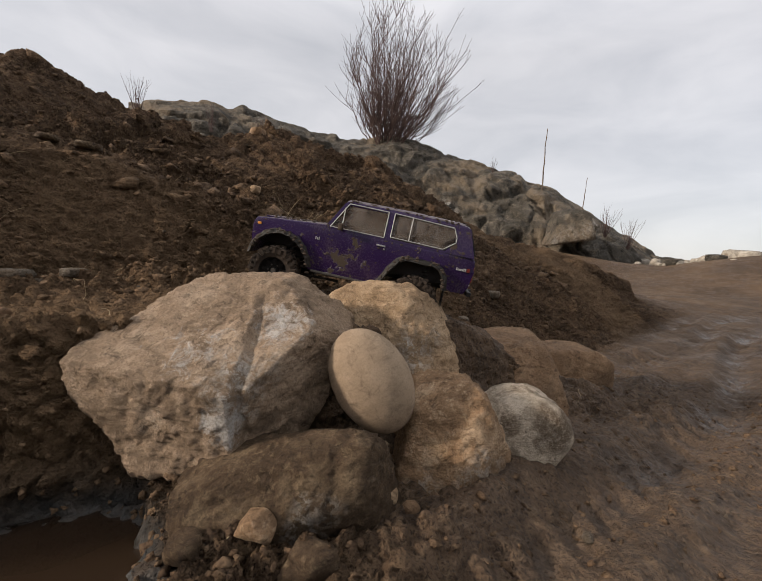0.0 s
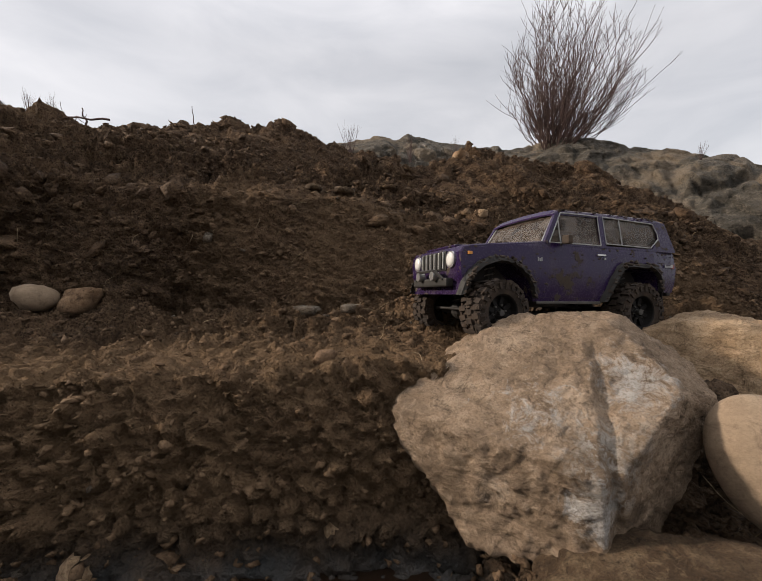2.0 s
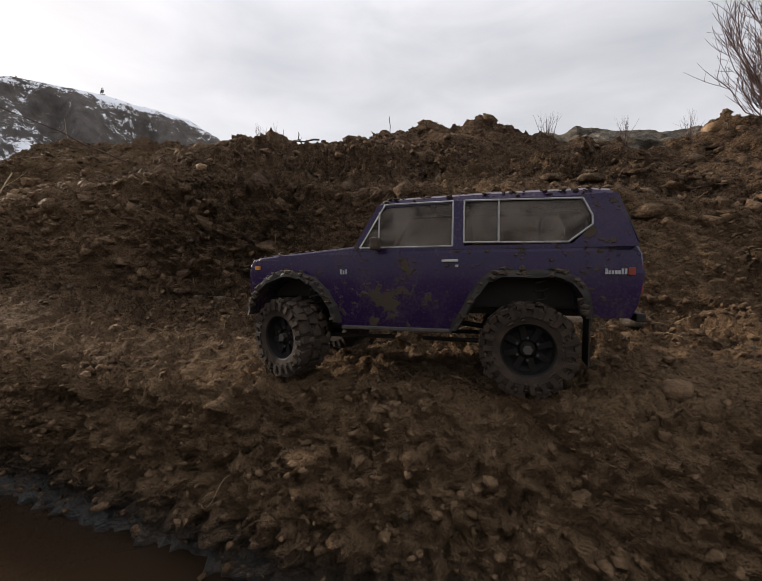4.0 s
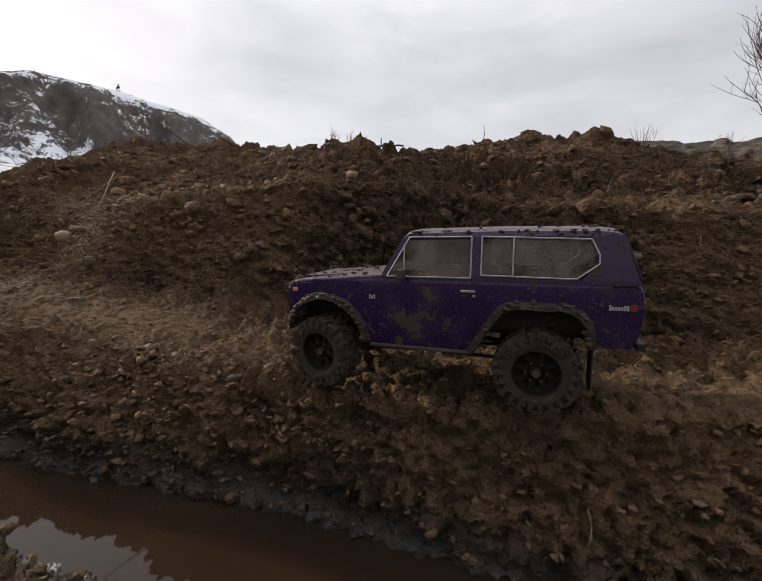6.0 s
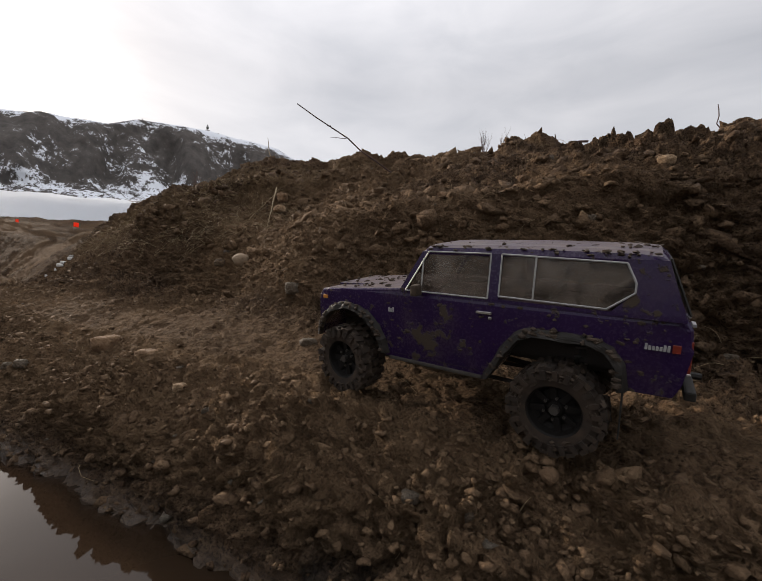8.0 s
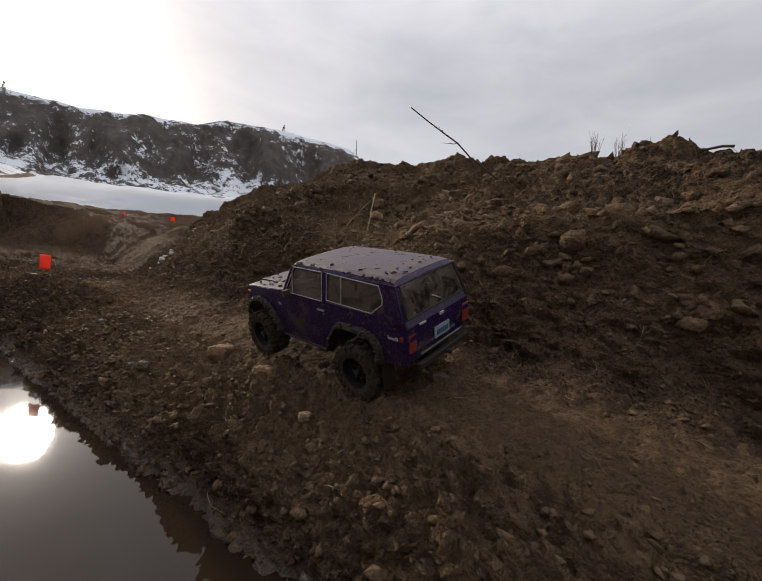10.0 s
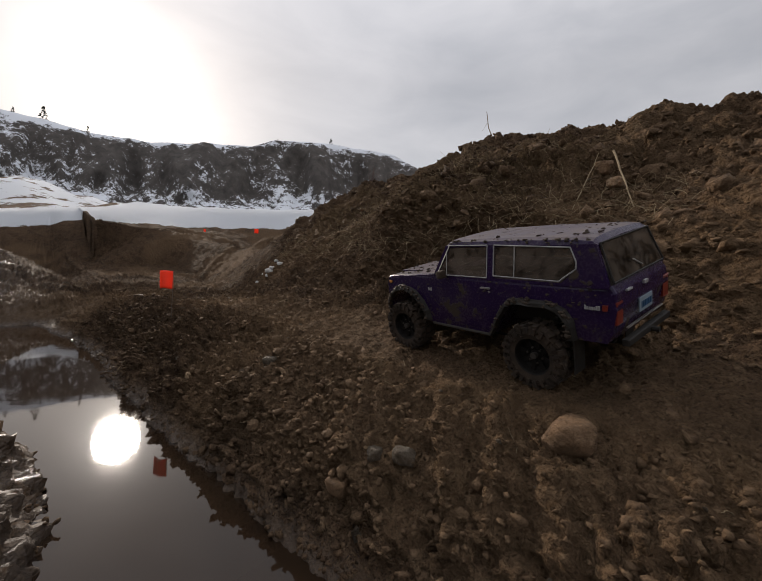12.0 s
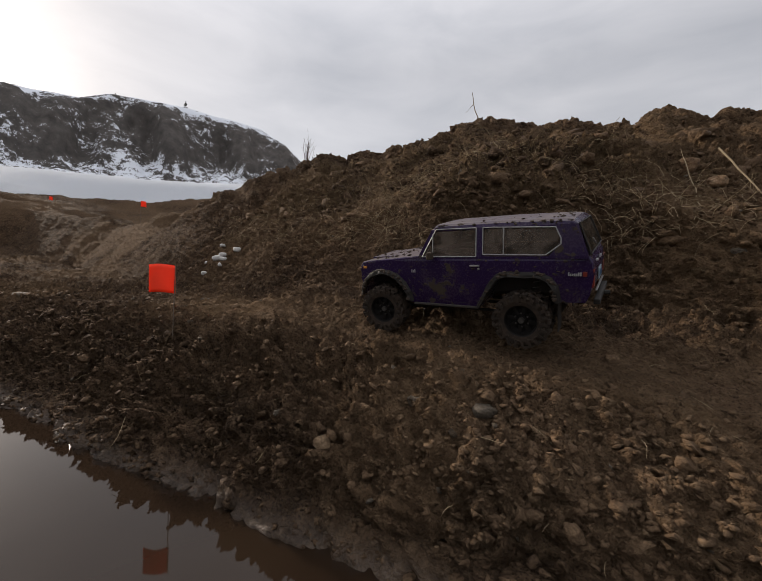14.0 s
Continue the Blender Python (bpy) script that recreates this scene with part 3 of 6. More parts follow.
def land(s, d):
    x, y = to_xy(s, d)
    z = bare_ground(s, d)
    r = np.hypot(x, y)
    az = np.degrees(np.arctan2(-x, y))
    # hillock with snow beyond the pond
    z += 0.40 * np.exp(-((s - 6.6) / 0.9) ** 2 - ((d + 0.85) / 0.6) ** 2) + 0.5 * np.exp(-((s - 7.0) / 1.5) ** 2 - ((d + 2.4) / 1.0) ** 2)
    far = 0.4 + np.minimum(r, 120) * np.tan(np.radians(far_slope(az)))
    blend = smooth_step(9.5, 13.5, r)
    z = z * (1 - blend) + far * blend
    z += blend * fbm(s, d, 0.35, 5, 95) * 0.25 * smooth_step(12, 20, r) * (az > 50) * (r < 130)
    # a snowy hump on the way to the hill
    z += 2.6 * np.exp(-((az - 117) / 7) ** 2) * np.exp(-((r - 38) / 9) ** 2)
    return x, y, z, r, az


def grow(start, step, stop, rate=1.22):
    v = [start]
    while v[-1] < stop:
        v.append(v[-1] + step)
        step *= rate
    return v[1:]


def lumps3(p, scale, seed, jag=0.0):
    """Rounded clods in space: domes from 0 to 1 round jittered lattice points."""
    q = p * scale
    cell = np.floor(q).astype(np.int64)
    best, size = np.full(len(q), 9.0), np.zeros(len(q))
    for di in (-1, 0, 1):
        for dj in (-1, 0, 1):
            for dk in (-1, 0, 1):
                c = cell + (di, dj, dk)
                h = (c[:, 0] * 73856093 ^ c[:, 1] * 19349663 ^ c[:, 2] * 83492791 ^ seed * 2654435761) & 0xFFFFFFFF
                h = ((h ^ (h >> 15)) * 2246822519) & 0xFFFFFFFF
                h = ((h ^ (h >> 13)) * 3266489917) & 0xFFFFFFFF
                h = h ^ (h >> 16)
                r = ((h >> 24) & 255) / 255
                e = q - c - np.stack([(h & 255), (h >> 8) & 255, (h >> 16) & 255], -1) / 255
                if jag:
                    d = (1 - jag) * np.sqrt((e * e).sum(-1)) + jag * np.abs(e).max(-1) * 1.3
                else:
                    d = np.sqrt((e * e).sum(-1))
                d = d / (0.35 + 0.65 * r)
                near = d < best
                best, size = np.where(near, d, best), np.where(near, r, size)
    return np.sqrt(np.clip(1 - best * best, 0, 1)) * (0.25 + 0.75 * size)


def blocks3(p, scale, seed):
    """Broken clods in space: cells with heights and slants of their own, parted by crevices."""
    q = p * scale
    cell = np.floor(q).astype(np.int64)
    best, second, size = np.full(len(q), 9.0), np.full(len(q), 9.0), np.zeros(len(q))
    for di in (-1, 0, 1):
        for dj in (-1, 0, 1):
            for dk in (-1, 0, 1):
                c = cell + (di, dj, dk)
                h = (c[:, 0] * 73856093 ^ c[:, 1] * 19349663 ^ c[:, 2] * 83492791 ^ seed * 2654435761) & 0xFFFFFFFF
                h = ((h ^ (h >> 15)) * 2246822519) & 0xFFFFFFFF
                h = ((h ^ (h >> 13)) * 3266489917) & 0xFFFFFFFF
                h = h ^ (h >> 16)
                e = q - c - np.stack([(h & 255), (h >> 8) & 255, (h >> 16) & 255], -1) / 255
                d = np.sqrt((e * e).sum(-1))
                r = ((h >> 24) & 255) / 255 + 0.8 * (e[:, 0] * ((h & 15) / 8 - 1) + e[:, 2] * (((h >> 4) & 15) / 8 - 1))
                near = d < best
                second = np.where(near, best, np.minimum(second, d))
                best, size = np.where(near, d, best), np.where(near, r, size)
    return (0.25 + 0.75 * size) * smooth_step(0.0, 0.22, second - best)


def build_ground():
    fs = np.arange(-2.3, 4.4, 0.0066)
    mid_s = grow(fs[-1], 0.010, 13, 1.016)
    s_axis = np.r_[[-v for v in grow(2.3, 0.010, 2600, 1.05)][::-1], fs, mid_s, grow(mid_s[-1], 0.2, 2600, 1.12)]
    probe = np.linspace(-0.62, 1.72, 1100)
    S2, D2 = np.meshgrid(s_axis, probe, indexing="ij")
    Z2 = bare_ground(S2, D2)
    soft = np.hanning(27)
    soft /= soft.sum()
    n_mid = 410
    lo = grow(0.62, 0.010, 4, 1.018)
    out_lo = np.array([-v for v in lo + grow(lo[-1], 0.15, 2600, 1.2)][::-1])
    out_hi = np.array(grow(1.72, 0.02, 2600, 1.17))
    d = np.empty((len(s_axis), len(out_lo) + n_mid + len(out_hi)))
    for i in range(len(s_axis)):
        z = np.convolve(np.pad(Z2[i], 13, mode="edge"), soft, "valid")
        run = np.r_[0, np.cumsum(np.hypot(np.diff(probe), np.diff(z)) * np.where((probe[1:] > -0.34) & (probe[1:] < 0.62), 1.35, 0.75))]
        d[i] = np.r_[out_lo, np.interp(np.linspace(0, run[-1], n_mid), run, probe), out_hi]
    s = np.repeat(s_axis[:, None], d.shape[1], 1)
    x, y, z, r, az = land(s, d)
    top = top_d(s)
    lane = np.clip(np.exp(-((d - 0.13) / 0.13) ** 4) * smooth_step(-1.3, -1.0, s) * (1 - smooth_step(3.4, 4.4, s)), 0, 1)
    road = smooth_step(-0.62, -1.0, s) * (1 - smooth_step(-0.1, 0.12, d - foot_d(s))) * (d < 1.5) * (d > -4)
    upper = smooth_step(0.0, 0.2, d - top)
    face = smooth_step(-0.02, 0.05, d - foot_d(s)) * (1 - upper) * (s > -1.2)
    near = 1 - smooth_step(9, 13, r)
    calm = np.clip(1 - 0.72 * lane - 0.5 * road - 0.35 * face, 0.12, 1) * near
    # broad swell, then clods pushed out along the surface
    z = z + fbm(s, d, 2.2, 3, 3) * 0.03 * (0.4 + 0.9 * upper) * near * (1 - lane) * (1 - 0.6 * road)
    pos = np.stack([x, y, z], -1)
    ds, dd = np.gradient(pos, axis=0), np.gradient(pos, axis=1)
    nrm = np.cross(ds, dd)
    nrm /= np.linalg.norm(nrm, axis=-1, keepdims=True) + 1e-12
    nrm *= np.sign(nrm[..., 2:3] + 1e-9)
    sel = (r < 13) & (np.abs(d) < 5)
    p = pos[sel]
    warp = np.stack([fbm(p[:, 0] + 3 * p[:, 2], p[:, 1], 14, 3, 60 + k) for k in range(3)], -1)
    p1 = p + 0.012 * warp
    k0 = calm[sel]
    crown = smooth_step(0.95, 1.25, d[sel])
    big = lumps3(p1, 9, 1, 0.35) * (0.034 + 0.016 * crown) + blocks3(p1, 17, 2) * (0.030 - 0.022 * crown)
    small = blocks3(p1 + 0.004 * warp, 40, 3) * 0.017 + lumps3(p1, 80, 4, 0.5) * 0.006
    ridged = 1 - np.abs(fbm(p[:, 0] + 1.7 * p[:, 2], p[:, 1] - 1.3 * p[:, 2], 16, 4, 77, 0.6))
    rugged = fbm(p[:, 0] + 2 * p[:, 2], p[:, 1] - p[:, 2], 8, 5, 71, 0.62) * 0.010 + (ridged - 0.45) * 0.016 * k0
    patchy = 0.45 + 0.75 * smooth_step(-0.5, 0.6, fbm(p[:, 0], p[:, 1], 3.1, 2, 90))
    k = calm[sel]
    push = (big - 0.024) * k * (0.75 + 0.45 * upper[sel]) * patchy + 1.3 * (small - 0.007) * (0.3 + 0.7 * k) * patchy * (1 - 0.7 * crown) + rugged * (0.3 + 0.7 * k)
    push += 0.3 * (small - 0.007) * (d[sel] < edge_d(s[sel]) + 0.03) * (p[:, 2] > WATER_Z + 0.05) * (1 - road[sel])
    push *= np.where(p[:, 2] < WATER_Z - 0.006, 0.25, np.where(p[:, 2] < WATER_Z + 0.035, 0.6, 1.0))
    pos[sel] += nrm[sel] * push[:, None]
    # the crest of the bank is broken into heaps
    heap = smooth_step(1.1, 1.4, d) * (1 - smooth_step(1.8, 2.4, d)) * smooth_step(-1.7, -1.4, s) * (1 - smooth_step(5, 6, s))
    pos[..., 2] += heap * (lumps(s, d, 4.5, 31) * 0.05 + lumps(s, d, 9, 33) * 0.03 - 0.035)
    # wheel ruts and tread marks on the road beside the rocks
    rut = np.zeros(s.shape)
    for off, w in ((-0.1, 0.05), (-0.34, 0.045), (-0.62, 0.06), (0.12, 0.04), (-0.95, 0.06)):
        c = off + 0.33 * (-s - 1.0) + 0.05 * np.sin(s * 2.3 + off * 9)
        g = np.exp(-((d - c) / w) ** 2)
        rut += g * (0.017 + 0.005 * np.sign(np.sin((s + 0.4 * d) * 95)))
        rut -= 0.012 * np.exp(-((np.abs(d - c) - 2 * w) / (0.7 * w)) ** 2)
    pos[..., 2] -= rut * road * near
    x, y, z = pos[..., 0], pos[..., 1], pos[..., 2]
    n_s, n_d = s.shape
    i = np.arange(n_s * n_d).reshape(n_s, n_d)
    faces = np.stack([i[:-1, :-1], i[:-1, 1:], i[1:, 1:], i[1:, :-1]], -1).reshape(-1, 4)
    me = bpy.data.meshes.new("ground")
    me.vertices.add(n_s * n_d)
    me.vertices.foreach_set("co", pos.reshape(-1))
    me.loops.add(faces.size)
    me.loops.foreach_set("vertex_index", faces.ravel())
    me.polygons.add(len(faces))
    me.polygons.foreach_set("loop_start", np.arange(0, faces.size, 4))
    me.update(calc_edges=True)
    me.materials.append(EARTH)
    me.shade_smooth()
    wet = np.clip( np.exp(-((z - WATER_Z) / 0.03) ** 2) * (s > -0.7), 0, 1)
    wet = np.where(road > 0.2, np.clip(0.55 + 0.45 * smooth_step(0.05, 0.02, z), 0, 1) * road, wet) * (r < 9)
    clay = np.exp(-((z - WATER_Z - 0.015) / 0.045) ** 2) * (s > -0.6) * (s < 1.2) * (d > -0.45) * (r < 12)
    straw = smooth_step(0.5, 0.8, z) * smooth_step(1.9, 2.6, s) * (1 - smooth_step(3.9, 4.5, s)) * (d < 1.4) * (d > 0.42)
    # tan noise, lane and face; the last term paints sunlight on the pond-side slope
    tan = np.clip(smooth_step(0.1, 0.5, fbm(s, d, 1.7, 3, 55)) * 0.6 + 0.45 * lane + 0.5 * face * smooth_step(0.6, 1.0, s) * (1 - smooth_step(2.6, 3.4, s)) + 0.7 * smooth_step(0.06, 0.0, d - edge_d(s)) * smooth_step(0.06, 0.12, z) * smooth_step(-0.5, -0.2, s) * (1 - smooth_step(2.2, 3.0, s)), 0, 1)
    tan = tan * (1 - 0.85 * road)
    snowy = smooth_step(9.6, 10.6, s) * (d > -12) * smooth_step(60, 68, az) * (1 - smooth_step(150, 170, az)) * 1.05
    mound = np.exp(-((s - 6.4) / 1.3) ** 2 - ((d + 1.4) / 0.9) ** 2) * 0.46
    snowy = snowy * np.where(d < 0.35, smooth_step(11.0, 12.0, s), 1.0) - 0.55 * (1 - smooth_step(0.85, 1.08, z)) * (r < 14) + 0.12 * smooth_step(24, 28, r)
    snow = np.clip(np.maximum(snowy, mound) - 0.60 * smooth_step(17, 24, r), 0, 1.3)
    wet = np.maximum(wet, np.exp(-((s - 5.6) / 0.9) ** 2 - ((d + 0.8) / 0.4) ** 2))
    wet = np.maximum(wet, 0.9 * (d < near_d(s) + 0.08) * (d > near_d(s) - 0.5) * smooth_step(1.0, 2.0, s) * (s < 5.5))
    wet = np.maximum(wet, 0.4 * smooth_step(3.5, 5, r) * (1 - smooth_step(14, 20, r)) * smooth_step(-25, -32, az) * smooth_step(-75, -62, az))
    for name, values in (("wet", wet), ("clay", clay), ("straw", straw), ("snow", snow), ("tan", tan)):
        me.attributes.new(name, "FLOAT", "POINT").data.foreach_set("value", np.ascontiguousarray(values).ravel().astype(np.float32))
    ob = tagged(new("ground", me), "wet brown earth bank, muddy ledge and road", "ground", kind="structure")
    global GROUND_S, GROUND_D, GROUND_P, GROUND_N, GROUND_TAN_AND_LIT
    GROUND_S, GROUND_D, GROUND_P, GROUND_N, GROUND_TAN_AND_LIT = s_axis, d, pos, nrm, tan
    return ob


def ground_at(x, y):
    """Height of the finished ground at a place."""
    s, d = to_sd(x, y)
    i = int(np.clip(np.searchsorted(GROUND_S, s), 0, len(GROUND_S) - 1))
    j = int(np.clip(np.searchsorted(GROUND_D[i], d), 1, GROUND_D.shape[1] - 2))
    return float(np.median(GROUND_P[i, j - 1:j + 2, 2]))


build_ground()


def build_water():
    bm = bmesh.new()
    n = 24
    for k in range(n + 1):
        s = -0.62 + (6.0 + 0.62) * k / n
        for d in (near_d(s) - 0.25, (near_d(s) + shore_d(s)) / 2, shore_d(s) + 0.12):
            bm.verts.new((*to_xy(s, float(d)), WATER_Z))
    bm.verts.ensure_lookup_table()
    for k in range(n):
        for j in range(2):
            a = 3 * k + j
            bm.faces.new([bm.verts[i] for i in (a, a + 3, a + 4, a + 1)])
    bmesh.ops.recalc_face_normals(bm, faces=bm.faces)
    if bm.faces[0].normal.z < 0:
        bmesh.ops.reverse_faces(bm, faces=bm.faces)
    solid("water", bm, WATER, "still brown pond water along the muddy bank", "water", kind="structure")


build_water()


# ---- the far hill ----
def build_hill():
    ridge = line((30, 7), (50, 9), (58, 10), (63, 13.0), (66, 16), (68.4, 18.0), (72, 19.7), (76, 20.2), (81, 20.5), (84, 20.5), (89, 20.2), (92, 18.9), (94, 18.8), (97, 18.5), (99, 18.2), (104, 17.3), (110, 17.0), (114, 17.3), (121.5, 17.1), (126, 16.2), (140, 13), (160, 8), (175, 4))
    foot = line((30, 4), (69.5, 9.8), (83, 9.4), (103, 7.4), (114, 5.6), (123, 4.2), (140, 3), (175, 1))
    az = np.arange(30, 175, 0.25)
    t = np.r_[np.linspace(0, 1, 70), 1.15, 1.6]
    A, T = np.meshgrid(az, t, indexing="ij")
    R = 215 + 55 * np.minimum(T, 1) + 200 * np.maximum(T - 1, 0)
    e0, e1 = np.radians(foot(A)), np.radians(ridge(A) - 1.8)
    cliff = np.clip(T, 0, 1)
    prof = 0.45 * cliff + 0.55 * smooth_step(0.2, 0.95, cliff)
    Z = 0.4 + 215 * np.tan(e0) + (270 * np.tan(e1) - 215 * np.tan(e0)) * prof
    Z = np.where(T > 1, Z - (T - 1) * 60, Z)
    w = np.sin(np.pi * np.clip(T, 0, 1))
    R = R + fbm(A * 0.35, T * 2.0, 1.0, 5, 41) * 9 * w
    Z = Z + fbm(A * 0.5, T * 4, 1.0, 5, 47, 0.55) * 1.6 * (w + 0.25) * np.where(T > 0.9, 0.6, 1.0)
    X0, Y0 = -R * np.sin(np.radians(A)), R * np.cos(np.radians(A))
    snow = 0.55 - 0.24 * smooth_step(0.3, 0.5, T) * (1 - smooth_step(0.78, 0.9, T)) + 0.12 * smooth_step(0.80, 0.95, T) - 0.08 * (T < 0.08)
    snow = snow + 0.10 * smooth_step(108, 114, A) - 0.1 * smooth_step(99, 91, A) * smooth_step(83, 87, A) * smooth_step(0.9, 1, T)
    n, m = A.shape
    i = np.arange(n * m).reshape(n, m)
    faces = np.stack([i[:-1, :-1], i[1:, :-1], i[1:, 1:], i[:-1, 1:]], -1).reshape(-1, 4)
    me = raw_mesh("hill", np.stack([X0, Y0, Z], -1).reshape(-1, 3).tolist(), faces.tolist(), HILL)
    me.attributes.new("snow", "FLOAT", "POINT").data.foreach_set("value", snow.ravel().astype(np.float32))
    tagged(new("hill", me), "dark rocky hillside streaked with old snow", "hill", kind="structure")
    return lambda a: (-270 * math.sin(radians(a)), 270 * math.cos(radians(a)), 0.4 + 270 * math.tan(radians(float(ridge(a)) - 1.8)) - 0.6)


hill_top = build_hill()


# ---- rocks ----
def rock_mesh(name, planes, material, seed, detail=5, rough=0.03, soft=14, cracks=0.0, groove=None):
    """A stone cut by planes (normal, distance), rounded where they meet, with a rough skin."""
    bm = bmesh.new()
    bmesh.ops.create_icosphere(bm, subdivisions=detail, radius=1)
    dirs = np.array([v.co[:] for v in bm.verts])
    nrm = np.array([p[:3] for p in planes], float)
    size = np.linalg.norm(nrm, axis=1)
    nrm /= size[:, None]
    dist = np.array([p[3] for p in planes], float)
    inv = np.clip(dirs @ nrm.T, 1e-3, None) / dist
    r = 1 / (np.sum(inv ** soft, axis=1) ** (1 / soft))
    mean = float(r.mean())
    off = Vector((seed * 3.7, seed * 1.9, seed * 5.3))
    for v, q, k in zip(bm.verts, dirs, r):
        p = Vector(q) * float(k)
        f = noise.fractal(p * (2.2 / mean) + off, 0.9, 2.1, 6)
        g = noise.ridged_multi_fractal(p * (3.0 / mean) + off, 0.8, 2.2, 5, 1.0, 2.0) - 1.2
        h = noise.fractal(p * (9.0 / mean) + off, 0.7, 2.1, 4)
        e = noise.ridged_multi_fractal(p * (8.0 / mean) + off, 0.7, 2.1, 4, 1.0, 2.0) - 1.2
        v.co = p * (1 + rough * 0.9 * f - rough * 0.5 * g * (1 + cracks) + rough * 0.55 * h - rough * 0.45 * e)
    if groove:
        # a cleft down the front, the stone beyond it set back
        x0, lean, width, depth, step = groove
        for v in bm.verts:
            if v.co.y < 0:
                front = min(1.0, -v.co.y / 0.05)
                u = v.co.x - x0 - lean * v.co.z - 0.006 * noise.noise(v.co * 30)
                v.co.y += front * (depth * math.exp(-(u / width) ** 2) + step / (1 + math.exp(-u / (0.5 * width))))
    return mesh_of(bm, name, material, True)


def rock(name, label, where, planes, material, seed, turn=(0, 0, 0), category="rock", group="", **kw):
    ob = new(name, rock_mesh(name, planes, material, seed, **kw))
    ob.matrix_basis = pose(*where, *turn)
    return tagged(ob, label, category, group)


def pebble(where, size, material, seed, turn=0.0, flat=0.7, label="small pale stone lying in the mud", name="stone", detail=3, soft=5, rough=0.09):
    rnd = random.Random(seed)
    planes = [(rnd.uniform(-1, 1), rnd.uniform(-1, 1), rnd.uniform(-1, 1), rnd.uniform(0.75, 1.1) * size / 2) for _ in range(9)]
    planes += [(1, 0, 0, size * 0.62), (-1, 0, 0, size * 0.58), (0, 1, 0, size * 0.45), (0, -1, 0, size * 0.45), (0, 0, 1, size * 0.5 * flat), (0, 0, -1, size * 0.5 * flat)]
    return rock(name, label, where, planes, material, seed, (0, 0, turn), category="stone", group="stones in the earth", detail=detail, soft=soft, rough=rough)


# the heap of rocks beside the track
rock("boulder", "large angular tan boulder with white mineral patches, leaning on the bank", (-0.225, 0.60, 0.21),
     [(-0.16, -0.985, -0.05, 0.140), (-0.05, -0.61, 0.79, 0.094), (0, -0.2, 0.98, 0.133), (-0.95, -0.2, 0.1, 0.208), (-0.6, -0.1, 0.8, 0.149), (-0.75, -0.3, -0.6, 0.178), (0.1, -0.3, -0.95, 0.148), (0.8, -0.55, -0.1, 0.136), (1, 0, 0.1, 0.182), (0.6, -0.2, 0.77, 0.149), (0.9, 0.1, -0.45, 0.15), (0, 1, 0.1, 0.15), (0.3, 0.9, 0.7, 0.17), (-0.3, 0.6, 0.75, 0.14)],
     BIG_ROCK, 3, detail=7, rough=0.027, soft=55, cracks=0.8, groove=(0.055, -0.10, 0.006, 0.013, 0.012))
rock("boulder", "tan rounded boulder behind the leaning cobble", (0.019, 0.815, 0.219),
     [(-0.3, -1, 0.35, 0.122), (0.5, -1, 0.5, 0.136), (1, -0.1, 0.6, 0.133), (-1, 0, 0.5, 0.160), (0, 0, 1, 0.130), (-0.5, 0.2, 1, 0.136), (0.6, 0, 1, 0.136), (1, 0, -0.2, 0.144), (0, 1, 0.2, 0.138), (0, -0.3, -1, 0.192), (-1, 0, -0.5, 0.160)],
     TAN_ROCK, 8, detail=6, rough=0.038, soft=20)
rock("cobble", "smooth oval tan cobble standing on edge against the boulders", (-0.005, 0.557, 0.214),
     [(1, 0, 0, 0.058), (-1, 0, 0, 0.058), (0, 1, 0, 0.045), (0, -1, 0, 0.045), (0, 0, 1, 0.082), (0, 0, -1, 0.082)],
     COBBLE, 5, (-14, -33, 8), category="stone", detail=5, rough=0.006, soft=2.0)
rock("boulder", "long low boulder coated in brown mud at the water's edge", (-0.098, 0.466, 0.087),
     [(0, -1, 0.6, 0.066), (0.1, -1, -0.3, 0.070), (0, -0.1, 1, 0.070), (-0.6, 0, 1, 0.112), (0.6, 0, 1, 0.112), (-1, -0.1, 0.1, 0.138), (1, 0, 0, 0.138), (0.8, -0.6, 0, 0.12), (0, 1, 0, 0.045), (0.3, 0.8, 0.8, 0.072), (0, 0, -1, 0.085), (-0.8, -0.5, -0.6, 0.12)],
     DARK_MUD_ROCK, 12, (0, -15, 9), detail=6, rough=0.042, soft=13)
rock("boulder", "upright brown boulder caked with mud", (0.126, 0.617, 0.086),
     [(-0.2, -1, 0.25, 0.083), (0.7, -1, 0.15, 0.094), (1, 0, 0.55, 0.094), (-1, 0, 0.25, 0.088), (-0.4, -0.2, 1, 0.112), (0.1, 0.2, 1, 0.126), (1, 0.1, -0.3, 0.098), (0, 1, 0, 0.096), (0, 0, -1, 0.118), (-1, 0, -0.6, 0.102)],
     BROWN_ROCK, 17, (0, 0, 6), detail=6, rough=0.038, soft=12)
rock("boulder", "pale rounded rock spotted with brown mud", (0.272, 0.675, 0.105),
     [(1, 0, 0, 0.077), (-1, 0, 0, 0.08), (0, -1, 0.1, 0.07), (0, 1, 0, 0.075), (0, 0, 1, 0.072), (0, 0, -1, 0.065), (0.7, -0.4, -0.7, 0.072), (-0.7, 0, 0.8, 0.078), (0.8, 0, 0.7, 0.08)],
     SPECKLED, 21, detail=5, rough=0.03, soft=6)
